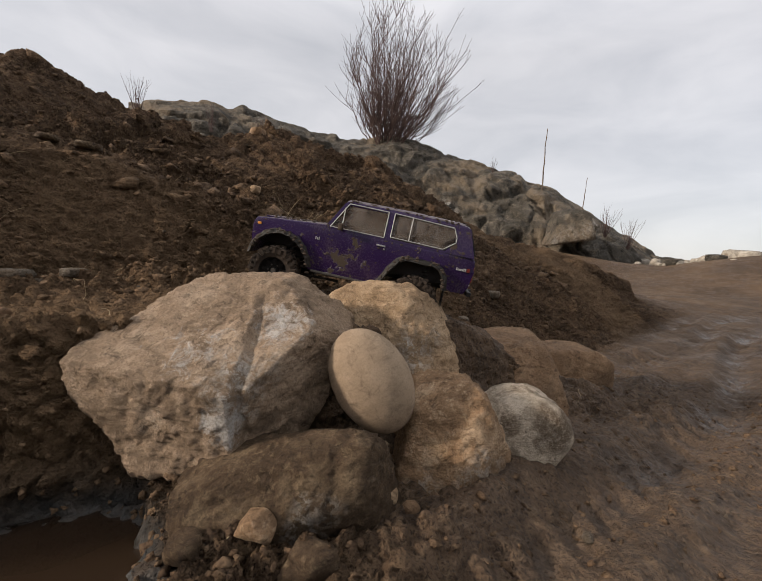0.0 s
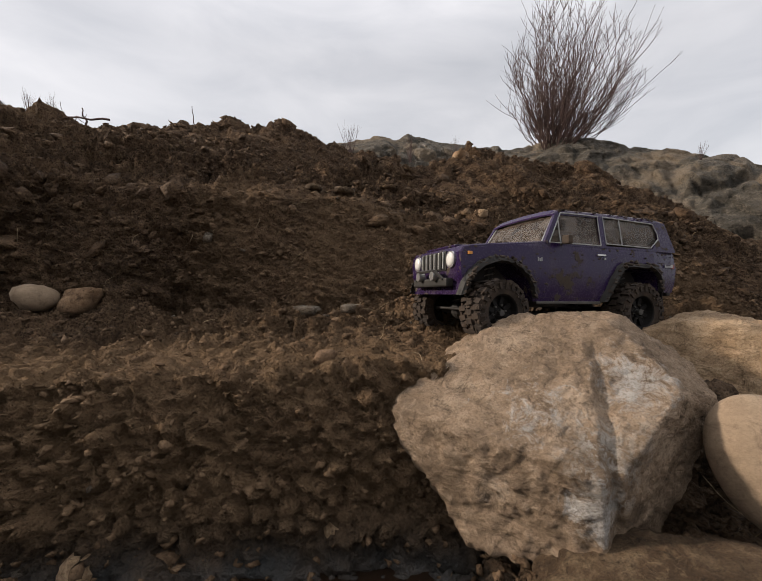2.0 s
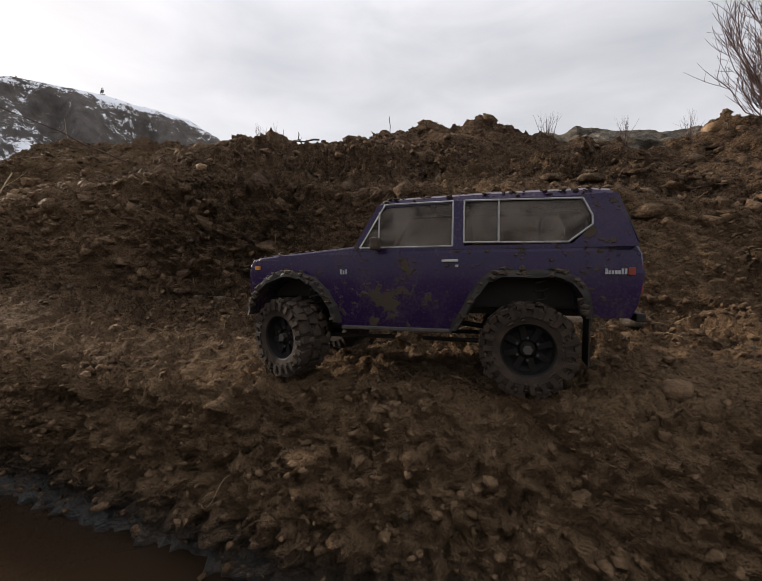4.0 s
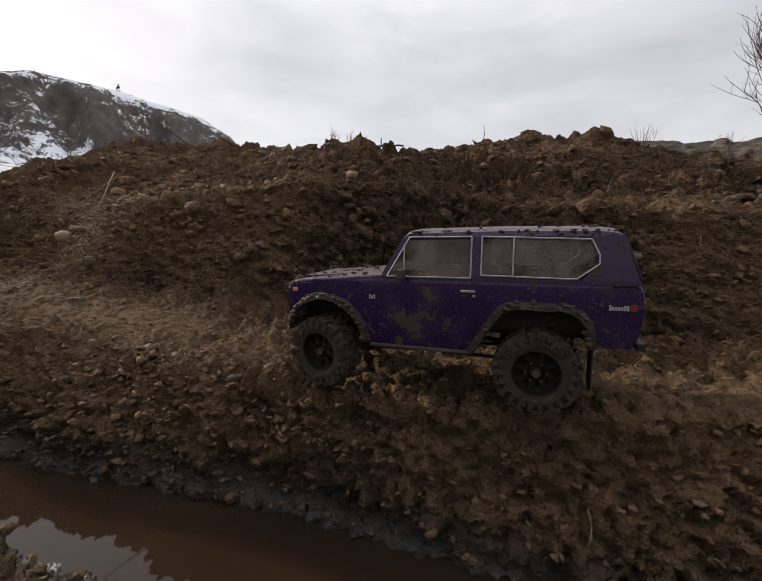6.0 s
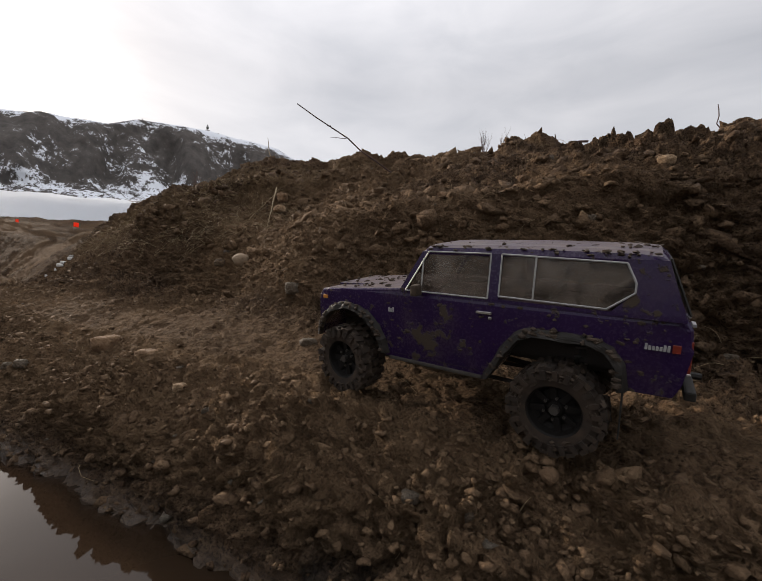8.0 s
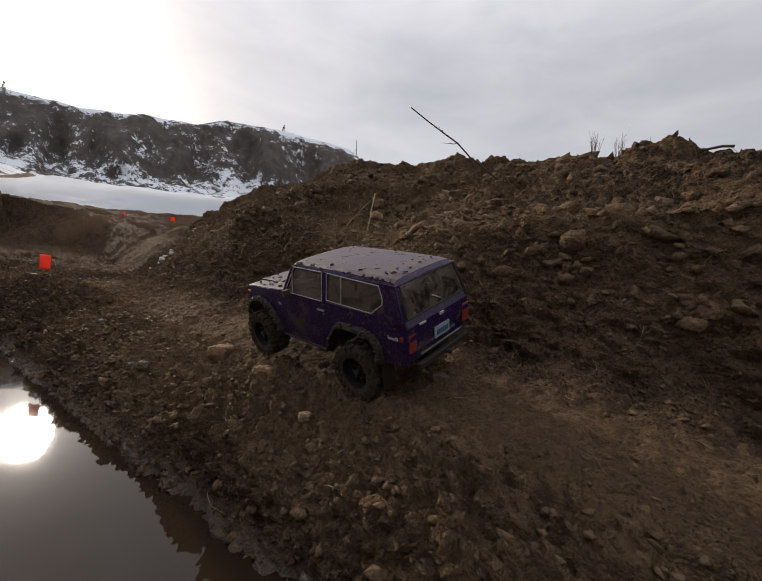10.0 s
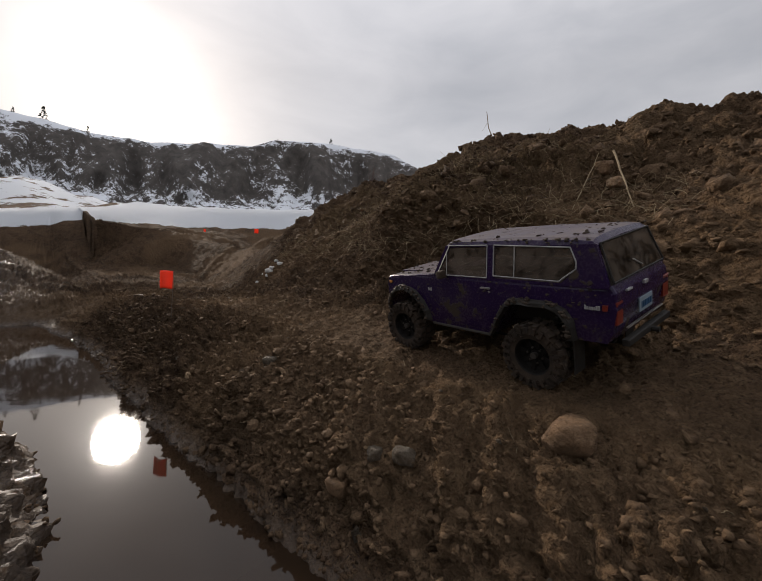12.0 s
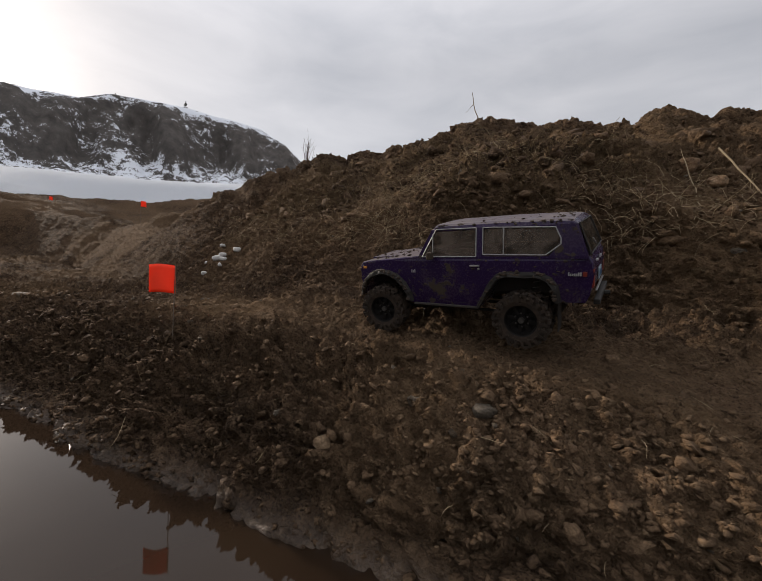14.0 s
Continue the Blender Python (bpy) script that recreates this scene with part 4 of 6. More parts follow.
rock("boulder", "broad brown boulder sunk in mud behind the pale rock", (0.31, 0.93, 0.10),
     [(-0.2, -1, 0.55, 0.115), (0.4, -1, 0.3, 0.125), (1, -0.1, 0.45, 0.135), (-1, 0, 0.3, 0.17), (0, -0.1, 1, 0.125), (-0.3, 0, 1, 0.13), (1, 0, -0.2, 0.15), (0, 1, 0, 0.14), (0, 0, -1, 0.15)],
     MUD_ROCK, 26, (0, 0, -4), detail=6, rough=0.026, soft=13)
rock("boulder", "blocky rust-brown rock at the foot of the bank", (0.545, 1.06, 0.115),
     [(-0.1, -1, 0.3, 0.075), (0.5, -1, -0.2, 0.085), (1, 0, 0.3, 0.095), (-1, 0, 0.2, 0.10), (-0.1, 0, 1, 0.075), (0.5, 0, 1, 0.085), (0, 1, 0, 0.09), (0.4, -0.4, -1, 0.075)],
     MUD_ROCK, 31, detail=5, rough=0.03, soft=14)
for (px, py, sz, sd_, mt) in ((-0.012, 0.445, 0.036, 3, TAN_ROCK), (-0.118, 0.390, 0.036, 9, BROWN_ROCK), (0.03, 0.47, 0.022, 11, TAN_ROCK), (0.055, 0.46, 0.02, 19, MUD_ROCK), (-0.055, 0.365, 0.05, 23, DARK_MUD_ROCK), (-0.185, 0.372, 0.04, 29, DARK_MUD_ROCK)):
    pebble((px, py, ground_at(px, py) + 0.3 * sz), sz, mt, sd_, sd_ * 40, soft=22, rough=0.05, label="small broken stone at the foot of the boulders")


# ---- loose stones ----
SET_Z = {41: 0.318, 42: 0.318, 43: 0.468, 49: 0.382, 50: 0.455}
STONES = ((-1.351, 0.541, 0.098, 0.72, COBBLE, 41, "rounded two-tone stone resting on the ledge"), (-1.265, 0.585, 0.075, 0.8, MUD_ROCK, 42, "dark muddy stone beside the rounded stone"),
          (-2.85, -0.165, 0.078, 0.7, COBBLE, 43, "pale tan stone sticking out of the bank"), (-0.75, 0.764, 0.06, 0.35, GREY_STONE, 44, "flat pale stone at the foot of the bank"),
          (-0.70, 0.775, 0.026, 0.6, GREY_STONE, 45, ""), (-0.645, 0.80, 0.045, 0.4, GREY_STONE, 46, "white crumbled stone at the foot of the bank"), (-0.807, 1.044, 0.07, 0.25, DARK_MUD_ROCK, 47, "flat brown slab lying on the slope"),
          (-0.90, 1.02, 0.055, 0.3, DARK_MUD_ROCK, 48, "flat brown slab lying on the slope"), (-2.461, -0.109, 0.055, 0.6, GREY_STONE, 49, "pale stone half buried in the bank"), (-2.842, -0.232, 0.03, 0.9, DARK_MUD_ROCK, 50, ""),
          (-2.175, -0.185, 0.03, 0.6, GREY_STONE, 51, ""), (-2.238, -0.414, 0.024, 0.7, TAN_ROCK, 52, ""), (-2.21, 0.212, 0.045, 0.5, MUD_ROCK, 53, ""), (-1.84, 0.299, 0.02, 0.9, GREY_STONE, 54, ""),
          (-2.725, -0.723, 0.03, 0.7, GREY_STONE, 55, ""), (-2.756, -0.755, 0.024, 0.7, GREY_STONE, 56, ""), (-2.76, -0.804, 0.035, 0.7, MUD_ROCK, 57, ""), (-3.147, -0.894, 0.035, 0.5, GREY_STONE, 58, ""),
          (-3.236, -0.952, 0.026, 0.7, GREY_STONE, 59, ""), (-3.309, -1.083, 0.028, 0.7, TAN_ROCK, 60, ""), (-4.241, -1.063, 0.035, 0.5, GREY_STONE, 61, ""), (-4.869, -1.616, 0.075, 0.6, GREY_STONE, 62, "pale stone on the far mud"),
          (-3.008, -0.178, 0.026, 0.6, GREY_STONE, 63, ""), (-1.15, 0.05, 0.028, 0.5, TAN_ROCK, 64, "tan stone on the slope"), (-1.256, -0.023, 0.03, 0.6, MUD_ROCK, 65, ""), (-1.447, -0.03, 0.024, 0.6, GREY_STONE, 66, ""),
          (-1.59, -0.206, 0.018, 0.8, GREY_STONE, 67, ""), (-1.749, -0.237, 0.02, 0.6, GREY_STONE, 68, ""), (-1.583, 0.445, 0.03, 0.6, GREY_STONE, 69, ""), (-1.63, 0.40, 0.024, 0.6, GREY_STONE, 70, ""),
          (-0.545, 0.527, 0.032, 0.6, MUD_ROCK, 71, ""), (-1.059, 0.775, 0.03, 0.9, GREY_STONE, 72, ""), (-2.61, -0.545, 0.068, 0.6, MUD_ROCK, 73, "tan stone on the slope above the pond"), (-2.43, -0.46, 0.045, 0.5, MUD_ROCK, 74, ""),
          (-0.672, 1.962, 0.09, 0.5, BROWN_ROCK, 75, "tan stone on the crest of the bank"), (-3.113, 0.06, 0.055, 0.6, BROWN_ROCK, 76, "tan stone on the upper slope"), (-3.2, 0.10, 0.055, 0.8, MUD_ROCK, 77, ""), (-2.05, 0.44, 0.03, 0.6, GREY_STONE, 78, ""),
          (-1.77, 0.46, 0.035, 0.6, TAN_ROCK, 79, ""), (-1.4, 0.95, 0.04, 0.6, MUD_ROCK, 80, ""), (0.1, 1.15, 0.05, 0.6, TAN_ROCK, 81, "tan stone on the slope behind the boulders"), (0.28, 1.3, 0.04, 0.6, GREY_STONE, 82, ""),
          (0.0, 1.35, 0.045, 0.6, TAN_ROCK, 83, ""), (0.45, 1.55, 0.05, 0.6, GREY_STONE, 84, ""), (-0.2, 1.25, 0.05, 0.5, MUD_ROCK, 85, ""), (-0.45, 1.3, 0.045, 0.6, TAN_ROCK, 86, ""))
for px, py, sz, fl, mt, sd_, lab in STONES:
    pebble((px, py, SET_Z.get(sd_, ground_at(px, py) + 0.16 * sz * fl)), sz, mt, sd_, sd_ * 37 % 180, fl, lab or "small pale stone lying in the mud", detail=3, soft=3 if mt is COBBLE else 11)
for px, py, pz, sz, mt, sd_ in ((-0.48, 0.455, 0.068, 0.04, TAN_ROCK, 87), (-0.732, 0.285, 0.053, 0.045, TAN_ROCK, 88)):
    pebble((px, py, pz), sz, mt, sd_, 20, 0.9, "tan stone stuck in the steep bank above the water", detail=3)
for k in range(9):
    rnd = random.Random(500 + k)
    px, py = -4.86 + rnd.uniform(-0.16, 0.16), -0.89 + rnd.uniform(-0.07, 0.09)
    pebble((px, py, ground_at(px, py) + 0.012), rnd.uniform(0.02, 0.055), plain("white_chalk", (0.50, 0.485, 0.46), 0.9) if k == 0 else bpy.data.materials["white_chalk"], 300 + k, k * 50, 0.6, "lump of white chalky stone on the dark slope")


# ---- clods lying loose on the earth, past counting ----
def scatter(name, label, count, material, seed, pick, size, flat=(0.5, 0.9), sink=0.15):
    ico = bmesh.new()
    bmesh.ops.create_icosphere(ico, subdivisions=1, radius=1)
    base = np.array([v.co[:] for v in ico.verts])
    tri = np.array([[v.index for v in f.verts] for f in ico.faces])
    ico.free()
    rng = np.random.RandomState(seed)
    si = rng.randint(0, len(GROUND_S), count * 16)
    dj = rng.randint(0, GROUND_D.shape[1], count * 16)
    keep = rng.rand(count * 16) < pick(GROUND_S[si], GROUND_D[si, dj], GROUND_P[si, dj])
    si, dj = si[keep][:count], dj[keep][:count]
    n = len(si)
    r = size(rng, n)
    shape = base[None] * (1 + rng.uniform(-0.55, 0.4, (n, len(base), 1))) + rng.uniform(-0.32, 0.32, (n, len(base), 3))
    shape = shape * np.stack([rng.uniform(0.8, 1.5, n), rng.uniform(0.7, 1.1, n), rng.uniform(*flat, n)], -1)[:, None]
    a, b = rng.uniform(0, 6.28, n), rng.uniform(-0.6, 0.6, n)
    ca, sa, cb, sb = np.cos(a), np.sin(a), np.cos(b), np.sin(b)
    o = np.zeros(n)
    rot = np.stack([ca * cb, -sa, ca * sb, sa * cb, ca, sa * sb, -sb, o, cb], -1).reshape(-1, 3, 3)
    pts = np.einsum("nij,nkj->nki", rot, shape) * r[:, None, None]
    pts += (GROUND_P[si, dj] + GROUND_N[si, dj] * (r * sink)[:, None])[:, None]
    faces = (tri[None] + (np.arange(n) * len(base))[:, None, None]).reshape(-1, 3)
    me = bpy.data.meshes.new(name)
    me.vertices.add(n * len(base))
    me.vertices.foreach_set("co", pts.reshape(-1))
    me.loops.add(faces.size)
    me.loops.foreach_set("vertex_index", faces.ravel())
    me.polygons.add(len(faces))
    me.polygons.foreach_set("loop_start", np.arange(0, faces.size, 3))
    me.update(calc_edges=True)
    # each clod takes the soil tone and painted sunlight of the ground beneath
    me.attributes.new("tan", "FLOAT", "POINT").data.foreach_set("value", np.repeat(GROUND_TAN_AND_LIT[si, dj], len(base)).astype(np.float32))
    me.materials.append(material)
    return tagged(new(name, me), label, "soil", kind="stuff")


def on_banks(s, d, p):
    lane = np.exp(-((d - 0.13) / 0.13) ** 4) * (s > -1.2) * (s < 3.6)
    ok = (s > -2.1) * (s < 8.5) * (d > -0.5) * (d < 1.75) * np.where(s > 4.6, 0.9, 1.0) * (p[:, 2] > WATER_Z + 0.004)
    face = (d > foot_d(s)) * (d < top_d(s)) * (s > -1)
    road = (s < -0.7) * (d < foot_d(s) - 0.02)
    front = (d < edge_d(s) + 0.04) * (s < 4.2)
    return ok * np.clip(1 - 0.88 * lane - 0.4 * face - 0.85 * road, 0.04, 1) * np.where(front, 1.0, 0.5)


scatter("soil_clods", "loose clods of brown earth strewn over the bank", 40000, CLOD, 11, lambda s, d, p: on_banks(s, d, p) * (0.25 + 0.75 * (fbm(s, d, 3.2, 3, 120) > 0.0)), lambda g, n: np.clip(g.lognormal(-5.35, 0.45, n), 0.0025, 0.015), (0.45, 0.85), -0.35)
scatter("soil_lumps", "larger broken lumps of earth on the upper bank", 2600, CLOD, 14, lambda s, d, p: 1.0 * (s > -2.4) * (s < 4.6) * (d > top_d(s) - 0.05) * (d < 1.75) * (0.3 + 0.7 * (fbm(s, d, 2.6, 2, 131) > 0.0)), lambda g, n: np.clip(g.lognormal(-4.1, 0.4, n), 0.008, 0.042), (0.45, 0.8), -0.3)
scatter("soil_crumbs", "fine crumbs of brown earth on the ledge and slopes", 7000, CLOD, 12, lambda s, d, p: np.clip(on_banks(s, d, p) + 0.12 * (p[:, 2] > WATER_Z) * (np.abs(d) < 1.7) * (s > -1.8) * (s < 4), 0, 1), lambda g, n: np.clip(g.lognormal(-5.55, 0.35, n), 0.0018, 0.008))
scatter("gravel", "scattered pale grit and small stones in the earth", 500, GREY_STONE, 13, on_banks, lambda g, n: np.clip(g.lognormal(-5.45, 0.4, n), 0.002, 0.010), (0.5, 0.9), -0.1)


# ---- stems, twigs and grass ----
def tube_path(verts, faces, pts, r0, r1, n=4):
    """A tapered tube along points, added to lists."""
    start = len(verts)
    for k, p in enumerate(pts):
        q = (pts[min(k + 1, len(pts) - 1)] - pts[max(k - 1, 0)]).normalized()
        u = q.cross(Vector((0.31, 0.17, 0.9))).normalized()
        w = q.cross(u)
        r = r0 + (r1 - r0) * k / (len(pts) - 1)
        for j in range(n):
            a = 2 * math.pi * j / n
            verts.append(p + (u * math.cos(a) + w * math.sin(a)) * r)
    for k in range(len(pts) - 1):
        for j in range(n):
            a, b = start + k * n + j, start + k * n + (j + 1) % n
            faces.append((a, b, b + n, a + n))


def shoot(rnd, start, way, length, bend, rise, n=7):
    pts, p, q = [start.copy()], start.copy(), way.normalized()
    for _ in range(n):
        q = (q + Vector((rnd.gauss(0, bend), rnd.gauss(0, bend), rnd.gauss(0, bend) + rise))).normalized()
        p = p + q * (length / n)
        pts.append(p.copy())
    return pts


def shrub(name, label, where, height, spread, stems, twigs, thick, seed, lean=(0, 0), material=None, twig_share=0.35, category="shrub", arch=0.06):
    rnd = random.Random(seed)
    base = Vector(where)
    root = thing(name, label, category, pose(*where))
    sv, sf, tv, tf = [], [], [], []
    for k in range(stems):
        a = rnd.uniform(0, 6.283)
        out = abs(rnd.gauss(0.0, 0.5)) * spread
        way = Vector((math.cos(a) * out + lean[0], math.sin(a) * out * 0.7 + lean[1], 1.0))
        at = Vector((math.cos(a), math.sin(a), 0)) * rnd.uniform(0, 0.05) * height
        pts = shoot(rnd, at, way, height * rnd.uniform(0.7, 1.06) * (1.0 - 0.22 * min(1.8, out)), 0.07, arch, 8)
        tube_path(sv, sf, pts, thick * rnd.uniform(0.6, 1.1), thick * 0.16)
        for j in range(twigs):
            i = rnd.randint(2, 7)
            side = Vector((rnd.gauss(0, 1), rnd.gauss(0, 1), rnd.uniform(0.0, 1.2))).normalized()
            way2 = ((pts[i] - pts[i - 1]).normalized() + side * 0.75)
            tw = shoot(rnd, pts[i], way2, height * twig_share * rnd.uniform(0.4, 1.1), 0.10, 0.09, 5)
            tube_path(tv, tf, tw, thick * 0.28, thick * 0.09, 3)
    for nm, v, f in (("stem_growth", sv, sf), ("twig_growth", tv, tf)):
        if v:
            ob = new(nm, raw_mesh(nm, [tuple(p) for p in v], f, material or BARK))
            ob.parent = root
            tagged(ob, kind="stuff")
    return root


BEYOND = 2.0


def beyond(x, y, z):
    """A place behind the bank, pushed away from the start of the walk."""
    return x * BEYOND, y * BEYOND, 0.4 + (z - 0.4) * BEYOND


def willow(where, seed):
    """A many-stemmed leafless bush: stems bend up and out to an egg-shaped crown, with twigs in two orders."""
    rnd = random.Random(seed)
    root = thing("bush", "bare leafless willow bush with many thin reddish stems on the outcrop", "shrub", pose(*where) @ Matrix.Scale(BEYOND, 4))
    mid, half = Vector((0.36, 0, 1.62)), Vector((1.42, 1.2, 1.5))
    growth = {"stem_growth": ([], []), "twig_growth": ([], []), "twig_tip_growth": ([], [])}
    for k in range(92):
        a, u = rnd.uniform(0, 6.283), rnd.uniform(-0.75, 0.97)
        w, far = math.sqrt(1 - u * u), rnd.uniform(0.55, 1.0)
        tip = mid + Vector((half.x * w * math.cos(a), half.y * w * math.sin(a), half.z * u)) * far
        start = Vector((rnd.gauss(0, 0.10), rnd.gauss(0, 0.10), -0.1))
        knee = start.lerp(tip, 0.42) + Vector((tip.x * 0.14, tip.y * 0.14, -0.10 + 0.16 * rnd.gauss(0, 1)))
        pts = [start * (1 - q) ** 2 + knee * (2 * q * (1 - q)) + tip * q * q + Vector([rnd.gauss(0, 0.018) for _ in range(3)]) for q in [i / 10 for i in range(11)]]
        tube_path(*growth["stem_growth"], pts, 0.017 * rnd.uniform(0.6, 1.15), 0.004)
        for j in range(11):
            i = rnd.randint(3, 10)
            side = Vector((rnd.gauss(0, 1), rnd.gauss(0, 1), rnd.uniform(-0.2, 1.0))).normalized()
            twig = shoot(rnd, pts[i], (pts[i] - pts[i - 1]).normalized() + side * 0.6, rnd.uniform(0.35, 0.9), 0.09, 0.07, 5)
            tube_path(*growth["twig_growth"], twig, 0.0062, 0.0028, 3)
            for _ in range(2):
                m = rnd.randint(1, 4)
                side = Vector((rnd.gauss(0, 1), rnd.gauss(0, 1), rnd.uniform(-0.2, 1.0))).normalized()
                tube_path(*growth["twig_tip_growth"], shoot(rnd, twig[m], (twig[m] - twig[m - 1]).normalized() + side * 0.8, rnd.uniform(0.15, 0.42), 0.10, 0.05, 3), 0.0036, 0.0022, 3)
    for nm, (v, f) in growth.items():
        ob = new(nm, raw_mesh(nm, [tuple(q) for q in v], f, BARK))
        ob.parent = root
        tagged(ob, kind="stuff")
    return root


willow(beyond(-0.22, 9.55, 2.95), 4)
for wx, wy, wz, h, sd_ in ((-1.39, 2.122, 1.06, 0.22, 1), (-0.804, 2.398, 1.05, 0.16, 2), (-1.05, 2.28, 1.05, 0.17, 3), (-5.935, 0.098, 1.28, 0.28, 5), (*beyond(4.2, 6.77, 0.85), 1.1, 6), (*beyond(2.2, 8.6, 2.4), 0.7, 7), (*beyond(3.9, 7.0, 1.05), 1.2, 8), (-3.05, 1.30, 1.20, 0.20, 9), (-2.95, 1.36, 1.20, 0.16, 10)):
    shrub("weed", "dry leafless weed on the crest of the bank" if h < 0.4 else "bare scrub beside the outcrop", (wx, wy, wz), h, 0.45, 14, 3, h * 0.010, 20 + sd_, category="weed")


def stick(name, label, a, b, r, mat, seed, bend=0.04, forks=0):
    rnd = random.Random(seed)
    a, b = Vector(a), Vector(b)
    v, f = [], []
    pts = []
    for k in range(9):
        p = a.lerp(b, k / 8)
        pts.append(p + Vector([rnd.gauss(0, bend) * (b - a).length * 0.3 for _ in range(3)]) * (1 if 0 < k < 8 else 0))
    tube_path(v, f, pts, r, r * 0.45, 6)
    for _ in range(forks):
        i = rnd.randint(3, 7)
        tw = shoot(rnd, pts[i], (b - a).normalized() + Vector((rnd.gauss(0, 0.6), rnd.gauss(0, 0.6), rnd.gauss(0, 0.6))), (b - a).length * 0.22, 0.15, 0.0, 4)
        tube_path(v, f, tw, r * 0.4, r * 0.15, 4)
    return tagged(new(name, raw_mesh(name, [tuple(p) for p in v], f, mat)), label, "stick")


stick("stick", "thin dead stick leaning out from the crest of the bank", (-2.855, 0.585, 0.88), (-2.71, -0.03, 1.02), 0.0040, BARK, 1, 0.015, 2)
stick("stick", "thin upright twig on the crest of the bank", (-1.954, 1.526, 1.02), (-1.985, 1.51, 1.22), 0.0035, BARK, 2, 0.08)
stick("stick", "thin pale twig on the crest of the bank", (-4.26, 0.388, 1.2), (-4.33, 0.36, 1.47), 0.004, STRAW, 3, 0.05, 1)
stick("stick", "pale dry stalk lying down the slope", (-3.113, 0.043, 0.815), (-2.972, -0.035, 0.62), 0.0030, STRAW, 4, 0.012, 1)
stick("stick", "pale dry stalk on the slope", (-3.105, -0.097, 0.63), (-3.221, 0.102, 0.85), 0.0018, STRAW, 5, 0.02)
stick("stick", "pale dry stalk on the slope", (-2.773, 0.257, 0.77), (-2.606, 0.225, 0.665), 0.0022, STRAW, 6, 0.03, 2)
stick("stick", "dark forked stump of root on the crest", (-2.578, 1.343, 1.13), (-2.60, 1.33, 1.23), 0.006, BARK, 7, 0.15, 4)
stick("stick", "dark root lying along the crest", (-2.45, 1.38, 1.165), (-2.85, 1.22, 1.185), 0.006, BARK, 8, 0.08, 6)
stick("stick", "rusty twisted rod standing on the outcrop", beyond(3.268, 8.496, 2.0), beyond(3.16, 8.243, 3.30), 0.036, WIRE, 9, 0.02)
stick("stick", "thin bare rod standing on the outcrop", beyond(3.703, 7.531, 1.4), beyond(3.70, 7.45, 2.18), 0.022, WIRE, 10, 0.02)


def tufts(name, label, count, material, seed, pick, length, thick):
    """Dry blades and rootlets that hang and lie on the earth, past counting."""
    rng = np.random.RandomState(seed)
    rnd = random.Random(seed)
    v, f = [], []
    si = rng.randint(0, len(GROUND_S), 60 * count)
    dj = rng.randint(0, GROUND_D.shape[1], 60 * count)
    keep = rng.rand(len(si)) < pick(GROUND_S[si], GROUND_D[si, dj], GROUND_P[si, dj])
    for i, j in list(zip(si[keep], dj[keep]))[:count]:
        p, q = Vector(GROUND_P[i, j]), Vector(GROUND_N[i, j])
        way = q * 0.55 + Vector((rnd.gauss(0, 0.7), rnd.gauss(0, 0.7), rnd.gauss(-0.15, 0.4)))
        pts = shoot(rnd, p - q * 0.003, way, length * rnd.uniform(0.4, 1.4), 0.20, -0.16, 5)
        tube_path(v, f, pts, thick, thick * 0.4, 3)
    tagged(new(name, raw_mesh(name, [tuple(p) for p in v], f, material)), label, "dry grass", kind="stuff")


tufts("dry_grass", "dry straw and rootlets matted on the upper bank", 2600, STRAW, 31, lambda s, d, p: 0.5 * (s > 2.0) * (s < 4.4) * (d > 0.45) * (d < 1.0) * (p[:, 2] > 0.52) * (np.sin(s * 5) * np.sin(d * 13 + s) > -0.3), 0.075, 0.0009)
tufts("root_fibres", "sparse pale root fibres in the earth", 420, STRAW, 32, lambda s, d, p: 0.5 * (s > -1.6) * (s < 4.2) * (d > -0.3) * (d < 1.4) * (p[:, 2] > 0.05), 0.045, 0.0007)
tufts("straw_nest", "patch of dry straw on the slope", 260, STRAW, 33, lambda s, d, p: 0.9 * (np.hypot(p[:, 0] + 0.30, p[:, 1] - 1.22) < 0.16), 0.10, 0.0011)


# ---- markers ----
def flag(where, w, h, stem, turn, seed, label):
    t = thing("marker_flag", label, "flag", pose(*where, 0, 0, turn), group="marker flags")
    bm = bmesh.new()
    n = 8
    for i in range(n + 1):
        for j in range(n + 1):
            u, k = i / n, j / n
            bm.verts.new((u * w, 0.10 * w * math.sin(u * 3.4 + seed) * u + 0.05 * w * k * math.sin(4 * u), -h * k + 0.05 * h * math.sin(u * 3)))
    bm.verts.ensure_lookup_table()
    for i in range(n):
        for j in range(n):
            a = i * (n + 1) + j
            bm.faces.new([bm.verts[q] for q in (a, a + 1, a + n + 2, a + n + 1)])
    g = bmesh.ops.extrude_face_region(bm, geom=list(bm.faces))["geom"]
    bmesh.ops.translate(bm, vec=(0, 0.0006, 0), verts=[q for q in g if isinstance(q, bmesh.types.BMVert)])
    bmesh.ops.recalc_face_normals(bm, faces=bm.faces)
    part("flag_sheet", bm, FLAG, t, "bright orange-red plastic sheet", True)
    bm = bmesh.new()
    rod(bm, (0.001, 0, 0.003), (0.004, 0.004, -stem), 0.0011 * max(1, w / 0.06), 6)
    part("wire", bm, WIRE, t, "thin rusty wire stem")


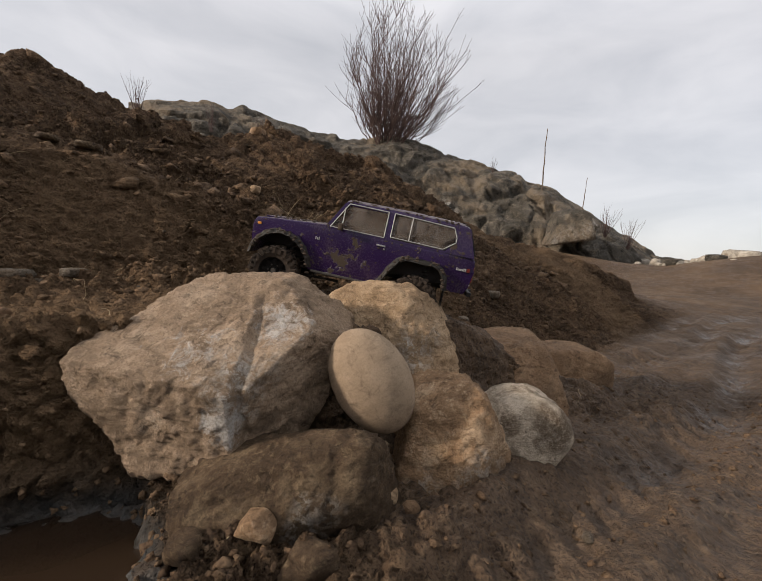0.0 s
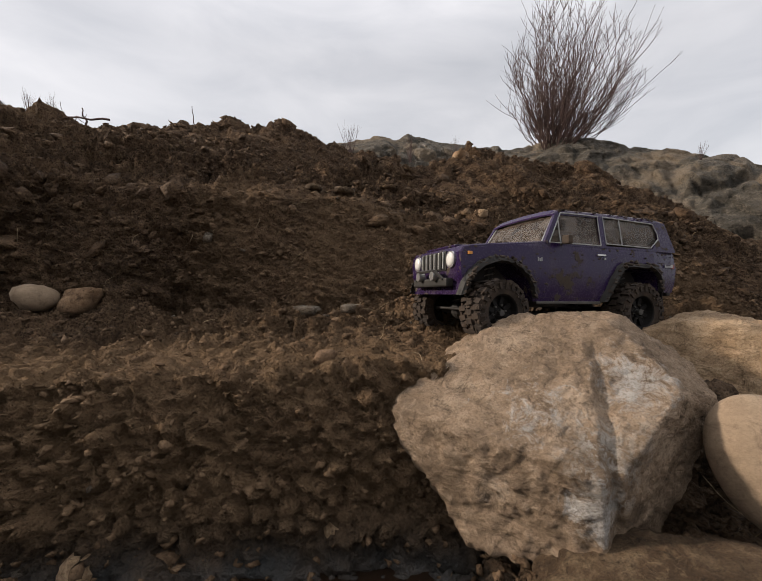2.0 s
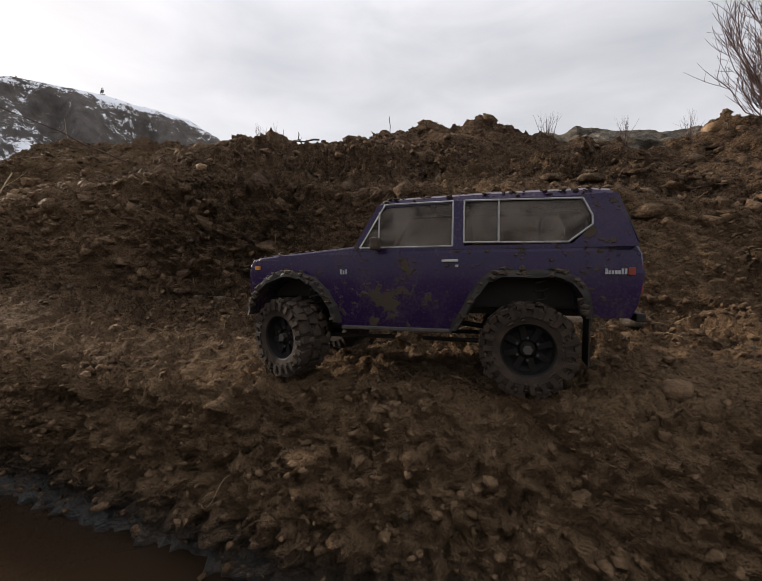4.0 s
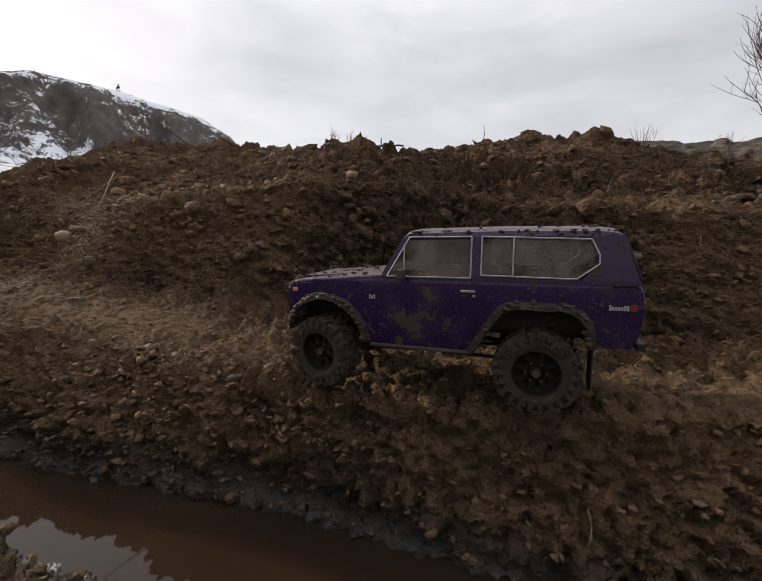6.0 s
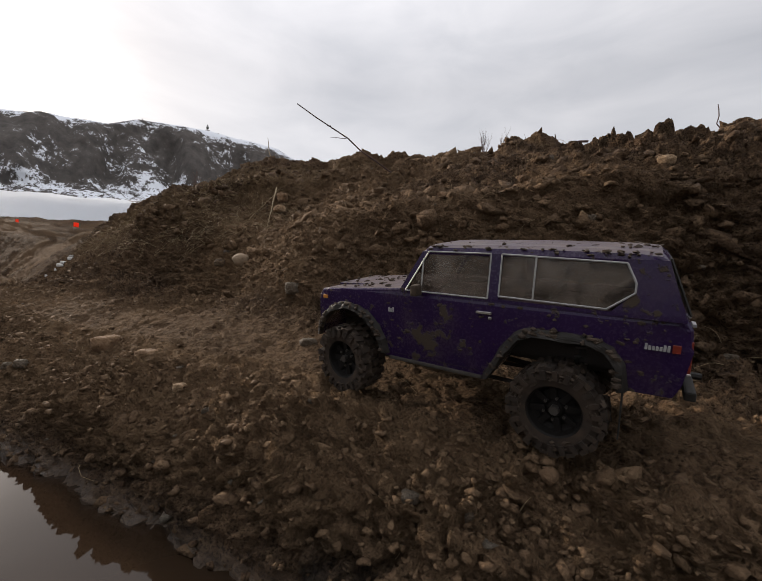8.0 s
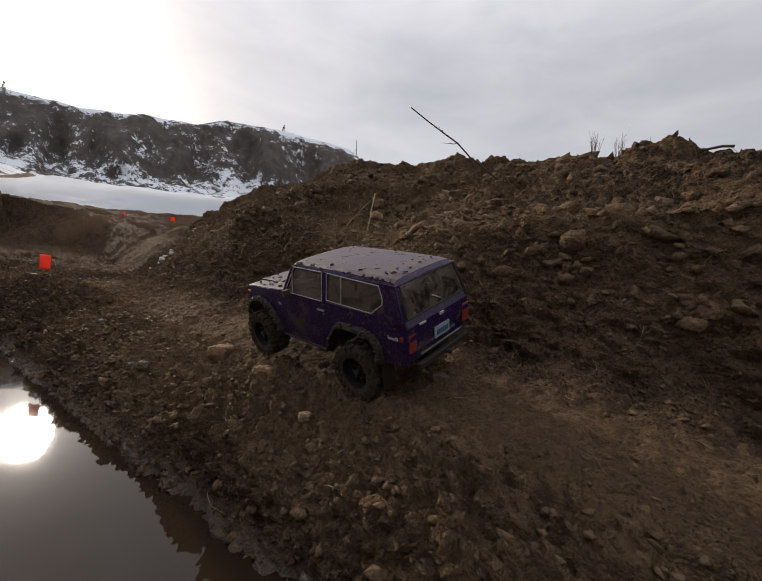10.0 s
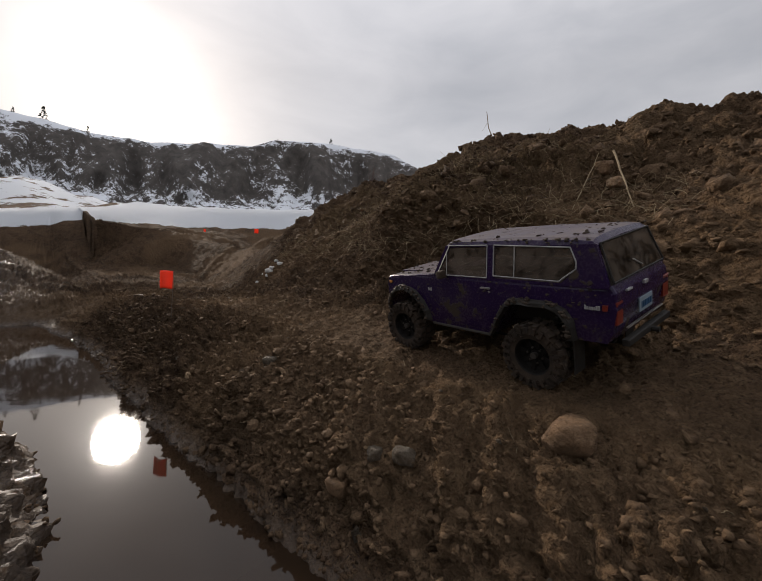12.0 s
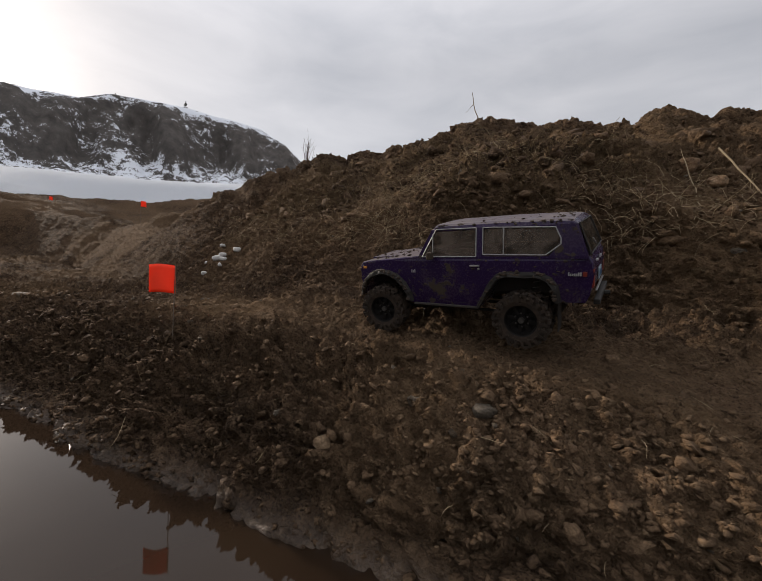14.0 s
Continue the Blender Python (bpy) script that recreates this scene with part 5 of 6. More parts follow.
def rod(bm, a, b, r, n=8, r2=None):
    a, b = Vector(a), Vector(b)
    q = (b - a).to_track_quat("Z", "Y").to_matrix().to_4x4()
    bmesh.ops.create_cone(bm, cap_ends=True, segments=n, radius1=r, radius2=r if r2 is None else r2, depth=(b - a).length, matrix=Matrix.Translation((a + b) / 2) @ q)
    return bm


flag((-3.80, -1.225, 0.400), 0.060, 0.066, 0.28, 245, 1.0, "orange-red marker flag on a wire above the pond")
flag((-7.35, -1.02, 0.98), 0.055, 0.055, 0.3, 120, 2.0, "small orange-red marker flag on the pit's edge")
flag((-9.2, -1.85, 1.12), 0.045, 0.045, 0.3, 140, 0.4, "small orange-red marker flag on the pit's edge")


# ---- outcrop behind the bank ----
def build_outcrop():
    order = sorted([(34, 16), (26, 17.6), (20, 18.2), (16, 17.4), (8, 16.2), (3, 16.6), (0, 17.0), (-3, 16.7), (-8.4, 15.0), (-16.5, 12.8), (-23, 10.2), (-25.6, 8.8), (-30, 5.9), (-33, 3.7), (-36, 2.0), (-39, 0.8)])
    ridge = line(*order)
    az = np.arange(-39, 34, 0.16)
    t = np.r_[np.linspace(0, 1, 90), 1.2, 2.0]
    A, T = np.meshgrid(az, t, indexing="ij")
    R = 6.2 + 3.4 * np.minimum(T, 1) + 3 * np.maximum(T - 1, 0)
    top = 0.4 + 9.6 * np.tan(np.radians(ridge(A)))
    Z = -0.5 + (top + 0.5) * (0.6 * np.minimum(T, 1) + 0.4 * smooth_step(0.1, 0.8, T))
    Z = np.where(T > 1, top - (T - 1) * 0.8, Z)
    X, Y = -R * np.sin(np.radians(A)), R * np.cos(np.radians(A))
    p = np.stack([X, Y, Z], -1).reshape(-1, 3)
    wv = np.stack([fbm(p[:, 0] + p[:, 2], p[:, 1], 0.8, 4, 80 + k) for k in range(3)], -1)
    lump = blocks3(p + 0.25 * wv, 0.75, 9) * 0.50 + blocks3(p + 0.1 * wv, 2.1, 10) * 0.20 + lumps3(p, 5.5, 12, 0.8) * 0.06 + fbm(p[:, 0] - p[:, 2], p[:, 1] + 2 * p[:, 2], 2.2, 5, 85, 0.6) * 0.10
    w = np.clip(1.15 - T, 0.25, 1).reshape(-1)
    out = np.stack([np.sin(np.radians(A)), -np.cos(np.radians(A)), np.full(A.shape, 0.5)], -1).reshape(-1, 3)
    p = p + out * ((lump - 0.25) * w)[:, None]
    p = p * BEYOND + np.array((0, 0, 0.4 * (1 - BEYOND)))
    n, m = A.shape
    i = np.arange(n * m).reshape(n, m)
    faces = np.stack([i[:-1, :-1], i[:-1, 1:], i[1:, 1:], i[1:, :-1]], -1).reshape(-1, 4)
    me = raw_mesh("rock_outcrop", p.tolist(), faces.tolist(), OUTCROP)
    tagged(new("rock_outcrop", me), "weathered grey rock outcrop behind the earth bank", "outcrop", kind="structure")


build_outcrop()
rock("boulder", "grey block of rock perched below the outcrop", beyond(3.12, 6.65, 1.16), [(-0.2, -1, 0.2, 0.520), (1, -0.3, 0.3, 0.600), (-1, 0, 0.2, 0.600), (0, 0, 1, 0.540), (0.5, 0, 1, 0.560), (0, 1, 0, 0.600), (0.2, 0, -1, 0.540), (-0.6, -0.5, 0.7, 0.580)], OUTCROP, 71, detail=4, rough=0.04, soft=16)
for k in range(90):
    rnd = random.Random(900 + k)
    a, r = rnd.uniform(-33, -52), rnd.uniform(13, 19)
    px, py = -r * math.sin(radians(a)), r * math.cos(radians(a))
    sz = rnd.uniform(0.12, 0.50) * (1.6 if rnd.random() < 0.15 else 1)
    pebble((px, py, ground_at(px, py) + 0.12 * sz), sz, PALE_RUBBLE if k % 3 else OUTCROP, 700 + k, rnd.uniform(0, 180), 0.65, "pale broken rock on the far rubble bank", name="rubble_rock", detail=2, soft=8)
hut = thing("shed", "low far-off shed with a blue metal roof", "shed", pose(13.3, 12.4, 1.05, 0, 0, 40))
bm = bmesh.new()
bmesh.ops.create_cube(bm, size=1, matrix=Matrix.Diagonal((1.6, 1.2, 0.8, 1)))
part("wall", bm, BLACK, hut, "dark shed wall")
bm = bmesh.new()
bmesh.ops.create_cube(bm, size=1, matrix=Matrix.Translation((0, 0, 0.44)) @ Matrix.Rotation(0.08, 4, "X") @ Matrix.Diagonal((1.9, 1.5, 0.07, 1)))
part("roof", bm, BLUE_PAINT, hut, "blue sheet-metal roof")


# ---- trees along the hill's ridge ----
def pine(where, h, seed):
    rnd = random.Random(seed)
    t = thing("pine", "small dark pine on the snowy ridge", "tree", pose(*where), group="pines on the ridge")
    bm = bmesh.new()
    rod(bm, (0, 0, -0.5), (0, 0, h), h * 0.022, 6, h * 0.004)
    part("trunk", bm, BARK, t)
    bm = bmesh.new()
    for k in range(90):
        z = h * (0.22 + 0.78 * rnd.random() ** 0.9)
        r = (h - z) * 0.24 * rnd.uniform(0.5, 1.25) + 0.03 * h
        a = rnd.uniform(0, 6.283)
        p = Vector((math.cos(a) * r, math.sin(a) * r, z - 0.2 * r))
        bmesh.ops.create_icosphere(bm, subdivisions=1, radius=h * rnd.uniform(0.022, 0.05), matrix=Matrix.Translation(p) @ Matrix.Rotation(a, 4, "Z") @ Matrix.Diagonal((1.7, 0.9, 0.55, 1)))
    part("crown", bm, PINE, t, "dark green-black needles")


PINE = plain("pine_needles", (0.030, 0.036, 0.026), 0.9, scale=4)
for a, h, sd_ in ((121.5, 6.5, 1), (118.6, 4.0, 2), (116.6, 4.2, 3), (114.2, 8.0, 4), (81.2, 5.5, 5), (110.3, 4.5, 6), (88.6, 2.2, 7), (124.0, 4.0, 8), (98.0, 1.8, 9)):
    x, y, z = hill_top(a)
    pine((x, y, z - 1.0), h, 60 + sd_)


# ---- the model car ----
def block(bm, x0, x1, y0, y1, z0, z1, bevel=0.0, m=None):
    made = bmesh.ops.create_cube(bm, size=1)["verts"]
    for v in made:
        v.co = Vector(((x0 + x1) / 2 + v.co.x * (x1 - x0), (y0 + y1) / 2 + v.co.y * (y1 - y0), (z0 + z1) / 2 + v.co.z * (z1 - z0)))
    if m is not None:
        bmesh.ops.transform(bm, matrix=m, verts=made)
    if bevel:
        edges = list({e for v in made for e in v.link_edges})
        bmesh.ops.bevel(bm, geom=edges, offset=bevel, segments=2, affect="EDGES", profile=0.6)
    return bm


def slab(bm, outline, y0, y1):
    """A prism: the outline in x and z, pulled from y0 to y1."""
    lo = [bm.verts.new((x, y0, z)) for x, z in outline]
    hi = [bm.verts.new((x, y1, z)) for x, z in outline]
    n = len(lo)
    bm.faces.new(lo)
    bm.faces.new(hi[::-1])
    for i in range(n):
        bm.faces.new((lo[i], hi[i], hi[(i + 1) % n], lo[(i + 1) % n]))
    bmesh.ops.recalc_face_normals(bm, faces=bm.faces)
    return bm


def arc(cx, cz, rx, rz, a0, a1, n):
    return [(cx + rx * math.cos(radians(a0 + (a1 - a0) * i / n)), cz + rz * math.sin(radians(a0 + (a1 - a0) * i / n))) for i in range(n + 1)]


AXLE_X, TRACK, TYRE_R = 0.150, 0.088, 0.0527
BELT, ROOF = 0.115, 0.178
FRONT_ARCH = arc(0.146, 0.014, 0.064, 0.066, 172, 12, 10)
REAR_ARCH = [(-0.072, 0.018), (-0.094, 0.056), (-0.108, 0.074), (-0.122, 0.080), (-0.176, 0.080), (-0.193, 0.074), (-0.203, 0.060), (-0.206, 0.036)]


def side_y(z):
    """Half width of the body at a height: sides lean in above the belt and tuck under at the sill."""
    if z > BELT:
        return 0.0937 - 0.0105 * (z - BELT) / (ROOF - BELT)
    return 0.0965 - 0.0035 * ((z - 0.07) / 0.05) ** 2


def ring_tube(bm, pts, r, closed=True):
    n = len(pts)
    for i in range(n if closed else n - 1):
        rod(bm, pts[i], pts[(i + 1) % n], r, 5)
    return bm


def build_wheel(parent, x, y):
    w = new("wheel")
    w.parent = parent
    w.location = (x, y, 0)
    out = 1 if y > 0 else -1
    bm = bmesh.new()
    # carcass: a turned section
    prof = [(-0.021, 0.034), (-0.023, 0.044), (-0.021, 0.052), (-0.012, 0.0555), (0.012, 0.0555), (0.021, 0.052), (0.023, 0.044), (0.021, 0.034)]
    n = 40
    grid = [[bm.verts.new((r * math.cos(2 * math.pi * k / n), a, r * math.sin(2 * math.pi * k / n))) for a, r in prof] for k in range(n)]
    for k in range(n):
        for j in range(len(prof) - 1):
            bm.faces.new((grid[k][j], grid[k][j + 1], grid[(k + 1) % n][j + 1], grid[(k + 1) % n][j]))
    # tread blocks, three across and staggered
    rnd = random.Random(5)
    for k in range(22):
        for row, (y0, y1, off) in enumerate(((-0.0235, -0.009, 0.0), (-0.0065, 0.0065, 0.5), (0.009, 0.0235, 0.0))):
            a = 2 * math.pi * (k + off) / 22 + rnd.uniform(-0.02, 0.02)
            m = Matrix.Rotation(-a, 4, "Y") @ Matrix.Rotation(rnd.uniform(-0.25, 0.25), 4, "X")
            block(bm, 0.053, 0.0605 - 0.0015 * abs(row - 1) + rnd.uniform(-0.0008, 0.0008), y0, y1, -0.0048, 0.0048, 0.0, m)
        for side in (-1, 1):
            a = 2 * math.pi * (k + 0.25) / 22
            block(bm, 0.043, 0.055, side * 0.0215, side * 0.0252, -0.003, 0.003, 0.0, Matrix.Rotation(-a, 4, "Y"))
    bmesh.ops.scale(bm, vec=(0.87, 0.96, 0.87), verts=bm.verts)
    bmesh.ops.recalc_face_normals(bm, faces=bm.faces)
    part("tyre", bm, TYRE, w, "mud-caked black rubber tyre with block tread")
    bm = bmesh.new()
    prof = [(0.019, 0.036), (0.021, 0.0345), (0.019, 0.032), (0.008, 0.030), (0.004, 0.024), (0.006, 0.012), (0.010, 0.009), (0.010, 0.0)]
    grid = [[bm.verts.new((r * math.cos(2 * math.pi * k / 32), out * a, r * math.sin(2 * math.pi * k / 32))) for a, r in prof[:-1]] for k in range(32)]
    for k in range(32):
        for j in range(len(prof) - 2):
            bm.faces.new((grid[k][j], grid[k][j + 1], grid[(k + 1) % 32][j + 1], grid[(k + 1) % 32][j]))
        bm.faces.new((grid[k][0], grid[(k + 1) % 32][0], bm.verts.new((0.036 * math.cos(2 * math.pi * (k + 0.5) / 32), -out * 0.018, 0.036 * math.sin(2 * math.pi * (k + 0.5) / 32)))))
    bm.faces.new([g[-1] for g in grid])
    for k in range(8):
        a = 2 * math.pi * k / 8
        block(bm, 0.012, 0.031, out * 0.006, out * 0.0105, -0.0042, 0.0042, 0.0008, Matrix.Rotation(-a, 4, "Y"))
    bmesh.ops.scale(bm, vec=(0.87, 0.96, 0.87), verts=bm.verts)
    bmesh.ops.recalc_face_normals(bm, faces=bm.faces)
    part("rim", bm, RIM, w, "black spoked wheel rim")
    bm = bmesh.new()
    rod(bm, (0, out * 0.008, 0), (0, out * 0.017, 0), 0.0055, 6)
    for k in range(6):
        a = 2 * math.pi * k / 6
        rod(bm, (0.0125 * math.cos(a), out * 0.008, 0.0125 * math.sin(a)), (0.0125 * math.cos(a), out * 0.0125, 0.0125 * math.sin(a)), 0.0016, 6)
    part("hub", bm, DARK_STEEL, w, "steel hub nut and bolts")
    rnd = random.Random(round(1000 * (x + 3 * y)))
    bm = bmesh.new()
    for k in range(190):
        a, tread = rnd.uniform(0, 6.283), rnd.random() < 0.6
        r = rnd.uniform(0.0475, 0.0520) if tread else rnd.uniform(0.034, 0.047)
        at = Vector((r * math.cos(a), rnd.uniform(-0.021, 0.021) if tread else out * rnd.uniform(0.0205, 0.0225), r * math.sin(a)))
        size = rnd.uniform(0.0012, 0.0042) if tread else rnd.uniform(0.001, 0.0026)
        for v in bmesh.ops.create_icosphere(bm, subdivisions=1, radius=size, matrix=Matrix.Translation(at) @ Matrix.Rotation(-a, 4, "Y") @ Matrix.Diagonal((0.7, rnd.uniform(0.7, 1.5), rnd.uniform(0.8, 1.7), 1)))["verts"]:
            v.co += Vector([rnd.uniform(-0.35, 0.35) * size for _ in range(3)])
    tagged(part("mud_crust", bm, MUDDY, w, "wet brown mud packed in the tread"), kind="stuff")
    return w


def mud_on_car(car):
    """Clods of mud stuck along the gutters, on the flares and over the flanks."""
    rnd = random.Random(77)
    spots = []
    for side in (1, -1):
        spots += [(rnd.uniform(-0.235, 0.02), side * rnd.uniform(0.078, 0.085), ROOF - rnd.uniform(0.002, 0.007), rnd.uniform(0.0008, 0.0026), 0.8) for _ in range(34)]
        for arch in (FRONT_ARCH, REAR_ARCH):
            for _ in range(70):
                (x0, z0), (x1, z1) = rnd.choice(list(zip(arch, arch[1:])))
                q = rnd.random()
                x, z = x0 + (x1 - x0) * q, z0 + (z1 - z0) * q
                spots.append((x, side * (0.0965 + rnd.uniform(0.002, 0.010) - 0.0075 * max(0.0, (x - 0.12) / 0.09)), z + rnd.uniform(0.002, 0.010), rnd.uniform(0.0015, 0.0042), 1))
        for _ in range(90):
            x, z = rnd.uniform(-0.25, 0.19), rnd.uniform(0.045, 0.112)
            if any(abs(x - c) < 0.062 and z < 0.088 for c in (0.146, -0.140)):
                continue
            spots.append((x, side * (side_y(z) - 0.0075 * max(0.0, (x - 0.12) / 0.09) - 0.006 * max(0.0, (-x - 0.2) / 0.06)), z, rnd.uniform(0.0008, 0.0030), 0.35))
    spots += [(rnd.uniform(-0.22, 0.01), rnd.uniform(-0.07, 0.07), ROOF + 0.0018, rnd.uniform(0.0008, 0.0022), 1) for _ in range(26)]
    spots += [(rnd.uniform(0.07, 0.195), rnd.uniform(-0.085, 0.085), 0.112, rnd.uniform(0.0010, 0.0026), 1) for _ in range(40)]
    bm = bmesh.new()
    for x, y, z, r, thin in spots:
        made = bmesh.ops.create_icosphere(bm, subdivisions=1, radius=r, matrix=Matrix.Translation((x, y, z)) @ Matrix.Diagonal((rnd.uniform(0.8, 1.9), thin, rnd.uniform(0.6, 1.1), 1)))["verts"]
        for v in made:
            v.co += Vector((rnd.uniform(-0.3, 0.3), rnd.uniform(-0.3, 0.3) * thin, rnd.uniform(-0.3, 0.3))) * r
    tagged(part("mud_spatter", bm, MUDDY, car, "dark clods of drying mud"), kind="stuff")


def build_car():
    car = thing("model_car", "muddy purple two-door off-road model car with big black tyres", "model car")
    # lower body with both wheel arches cut through
    outline = [(0.206, 0.046), (0.211, 0.060), (0.212, 0.094), (0.206, 0.1035), (0.19, 0.1065), (0.13, 0.1115), (0.058, BELT + 0.003), (-0.256, BELT), (-0.262, 0.105), (-0.264, 0.085), (-0.258, 0.050), (-0.252, 0.036)]
    outline += REAR_ARCH[::-1] + [(0.080, 0.018)] + FRONT_ARCH
    bm = bmesh.new()
    slab(bm, outline, -1, 1)
    for axis, cuts in (((0, 0, 1), [0.024 + 0.006 * i for i in range(15)]), ((1, 0, 0), [-0.25 + 0.018 * i for i in range(26)])):
        for cut in cuts:
            bmesh.ops.bisect_plane(bm, geom=list(bm.verts) + list(bm.edges) + list(bm.faces), dist=1e-5, plane_co=[q * cut for q in axis], plane_no=axis)
    for v in bm.verts:
        narrow = 0.0075 * max(0.0, (v.co.x - 0.12) / 0.09) + 0.006 * max(0.0, (-v.co.x - 0.2) / 0.06)
        v.co.y *= side_y(v.co.z) - narrow
    ed = [e for e in bm.edges if abs(e.verts[0].co.y - e.verts[1].co.y) < 0.02 and min(e.verts[0].co.z, e.verts[1].co.z) > 0.085 and e.calc_face_angle(0.0) > 0.6]
    bmesh.ops.bevel(bm, geom=ed, offset=0.005, segments=3, affect="EDGES", profile=0.6)
    part("body", bm, PAINT, car, "purple painted body with dust and mud splashes")
    bm = bmesh.new()
    block(bm, 0.066, 0.196, -0.052, 0.052, 0.1095, 0.1135, 0.002, Matrix.Translation((0, 0, -0.0015)) @ Matrix.Rotation(radians(2.5), 4, "Y") @ Matrix.Translation((0, 0, 0.006)))
    part("hood", bm, PAINT, car, "dusty purple hood with a raised centre")
    # greenhouse: roof, pillars and panes
    bm = bmesh.new()
    ys = [-0.0845, -0.081, -0.072, -0.05, 0.0, 0.05, 0.072, 0.081, 0.0845]
    zs = [ROOF - 0.010, ROOF - 0.004, ROOF - 0.0005, ROOF + 0.0015, ROOF + 0.0025, ROOF + 0.0015, ROOF - 0.0005, ROOF - 0.004, ROOF - 0.010]
    rows = []
    for x, dz, k in ((0.0285, -0.0095, 0.985), (0.022, -0.002, 0.995), (0.010, 0, 1), (-0.11, 0.0015, 1), (-0.215, 0, 1), (-0.232, -0.002, 0.995), (-0.239, -0.009, 0.985)):
        rows.append([bm.verts.new((x, y * k, max(z + dz, ROOF - 0.0105))) for y, z in zip(ys, zs)])
    for a, b in zip(rows, rows[1:]):
        for j in range(len(ys) - 1):
            bm.faces.new((a[j], a[j + 1], b[j + 1], b[j]))
    geom = bmesh.ops.extrude_face_region(bm, geom=list(bm.faces))["geom"]
    bmesh.ops.translate(bm, vec=(0, 0, -0.0025), verts=[g for g in geom if isinstance(g, bmesh.types.BMVert)])
    bmesh.ops.recalc_face_normals(bm, faces=bm.faces)
    part("roof", bm, PAINT, car, "dusty purple roof with dried mud along the gutters")

    def on_side(x, z, side, out=0.0):
        return (x, side * (side_y(z) + out), z)

    def panel(name, pts, side, material, label, depth=0.0022, out=0.0):
        b = bmesh.new()
        lo = [b.verts.new(on_side(x, z, side, out)) for x, z in pts]
        hi = [b.verts.new(on_side(x, z, side, out - depth)) for x, z in pts]
        b.faces.new(lo)
        b.faces.new(hi[::-1])
        for i in range(len(pts)):
            b.faces.new((lo[i], hi[i], hi[(i + 1) % len(pts)], lo[(i + 1) % len(pts)]))
        bmesh.ops.recalc_face_normals(b, faces=b.faces)
        return part(name, b, material, car, label)

    top = ROOF - 0.009
    low = BELT + 0.001
    for side in (1, -1):
        panel("front_pillar", [(0.058, BELT - 0.001), (0.050, BELT - 0.001), (0.0155, top), (0.026, top)], side, PAINT, "purple windscreen pillar", 0.006)
        panel("centre_pillar", [(-0.0665, BELT - 0.001), (-0.0795, BELT - 0.001), (-0.0795, top), (-0.0665, top)], side, PAINT, "purple door pillar", 0.006)
        panel("rear_pillar", [(-0.192, BELT - 0.001), (-0.256, BELT - 0.001), (-0.238, top), (-0.203, top), (-0.2145, BELT + 0.030), (-0.2145, BELT + 0.021)], side, PAINT, "purple rear quarter panel", 0.006)
        panel("window_surround", [(0.050, low), (-0.256, low), (-0.256, low - 0.004), (0.050, low - 0.004)], side, PAINT, "purple belt line", 0.004)
        front = [(0.0475, low), (-0.0665, low), (-0.0665, top), (0.0165, top)]
        rear = [(-0.0795, low + 0.004), (-0.190, low + 0.002), (-0.2135, low + 0.020), (-0.2135, low + 0.030), (-0.2045, top - 0.004), (-0.0795, top)]
        for nm, pts in (("door_window", front), ("rear_side_window", rear)):
            w = panel(nm, pts, side, WINDOW, "dusty clear window streaked with mud", 0.001, -0.002)
            b = bmesh.new()
            ring_tube(b, [on_side(x, z, side, 0.0003) for x, z in pts], 0.00105)
            bar = ((0.0235, low), (0.0235, top - 0.009)) if nm == "door_window" else ((-0.118, low + 0.003), (-0.118, top - 0.001))
            ring_tube(b, [on_side(x, z, side, 0.0003) for x, z in bar], 0.0011, False)
            part("trim", b, WHITE_TRIM, w, "thin grey-white window trim")
        # door seam, handle and badges
        b = bmesh.new()
        ring_tube(b, [on_side(x, z, side, -0.0004) for x, z in ((0.062, BELT - 0.004), (0.068, 0.075), (0.066, 0.024), (-0.058, 0.024), (-0.071, 0.055), (-0.073, BELT - 0.004))], 0.0006, False)
        part("door_seam", b, BLACK, car, "dark shut line of the door")
        b = bmesh.new()
        block(b, -0.0735, -0.0545, side * 0.0935, side * 0.0985, 0.0975, 0.1005, 0.0006)
        block(b, -0.0735, -0.0700, side * 0.0940, side * 0.0980, 0.0915, 0.0945, 0.0005)
        part("door_handle", b, CHROME, car, "small bright door handle")
        b = bmesh.new()
        for i, h in enumerate((0.006, 0.004, 0.004, 0.004, 0.004, 0.006, 0.006)):
            block(b, -0.2255 - i * 0.0030, -0.2277 - i * 0.0030, side * 0.0950, side * 0.0962, 0.083, 0.083 + h, 0.0)
        part("badge", b, WHITE_TRIM, car, "pale lettered badge, not legible")
        b = bmesh.new()
        block(b, -0.2480, -0.2535, side * 0.090, side * 0.0937, 0.0825, 0.0895, 0.0005)
        part("side_marker", b, RED, car, "small red side marker lamp")
        b = bmesh.new()
        for i in range(3):
            block(b, 0.0735 - 0.0035 * i, 0.0715 - 0.0035 * i, side * 0.0940, side * 0.0972, 0.0835, 0.090 - 0.0015 * (i % 2), 0.0)
        part("badge", b, WHITE_TRIM, car, "small pale fender badge")
        b = bmesh.new()
        block(b, 0.1935, 0.2010, side * 0.0895, side * 0.0925, 0.0895, 0.0945, 0.0006)
        part("turn_lamp", b, AMBER, car, "small amber side lamp")
        # wing mirror
        b = bmesh.new()
        block(b, 0.018, 0.0285, side * 0.100, side * 0.1155, 0.1125, 0.1275, 0.003)
        rod(b, (0.024, side * 0.094, 0.113), (0.023, side * 0.104, 0.116), 0.0016, 6)
        part("mirror", b, MUDDY, car, "wing mirror caked with mud")
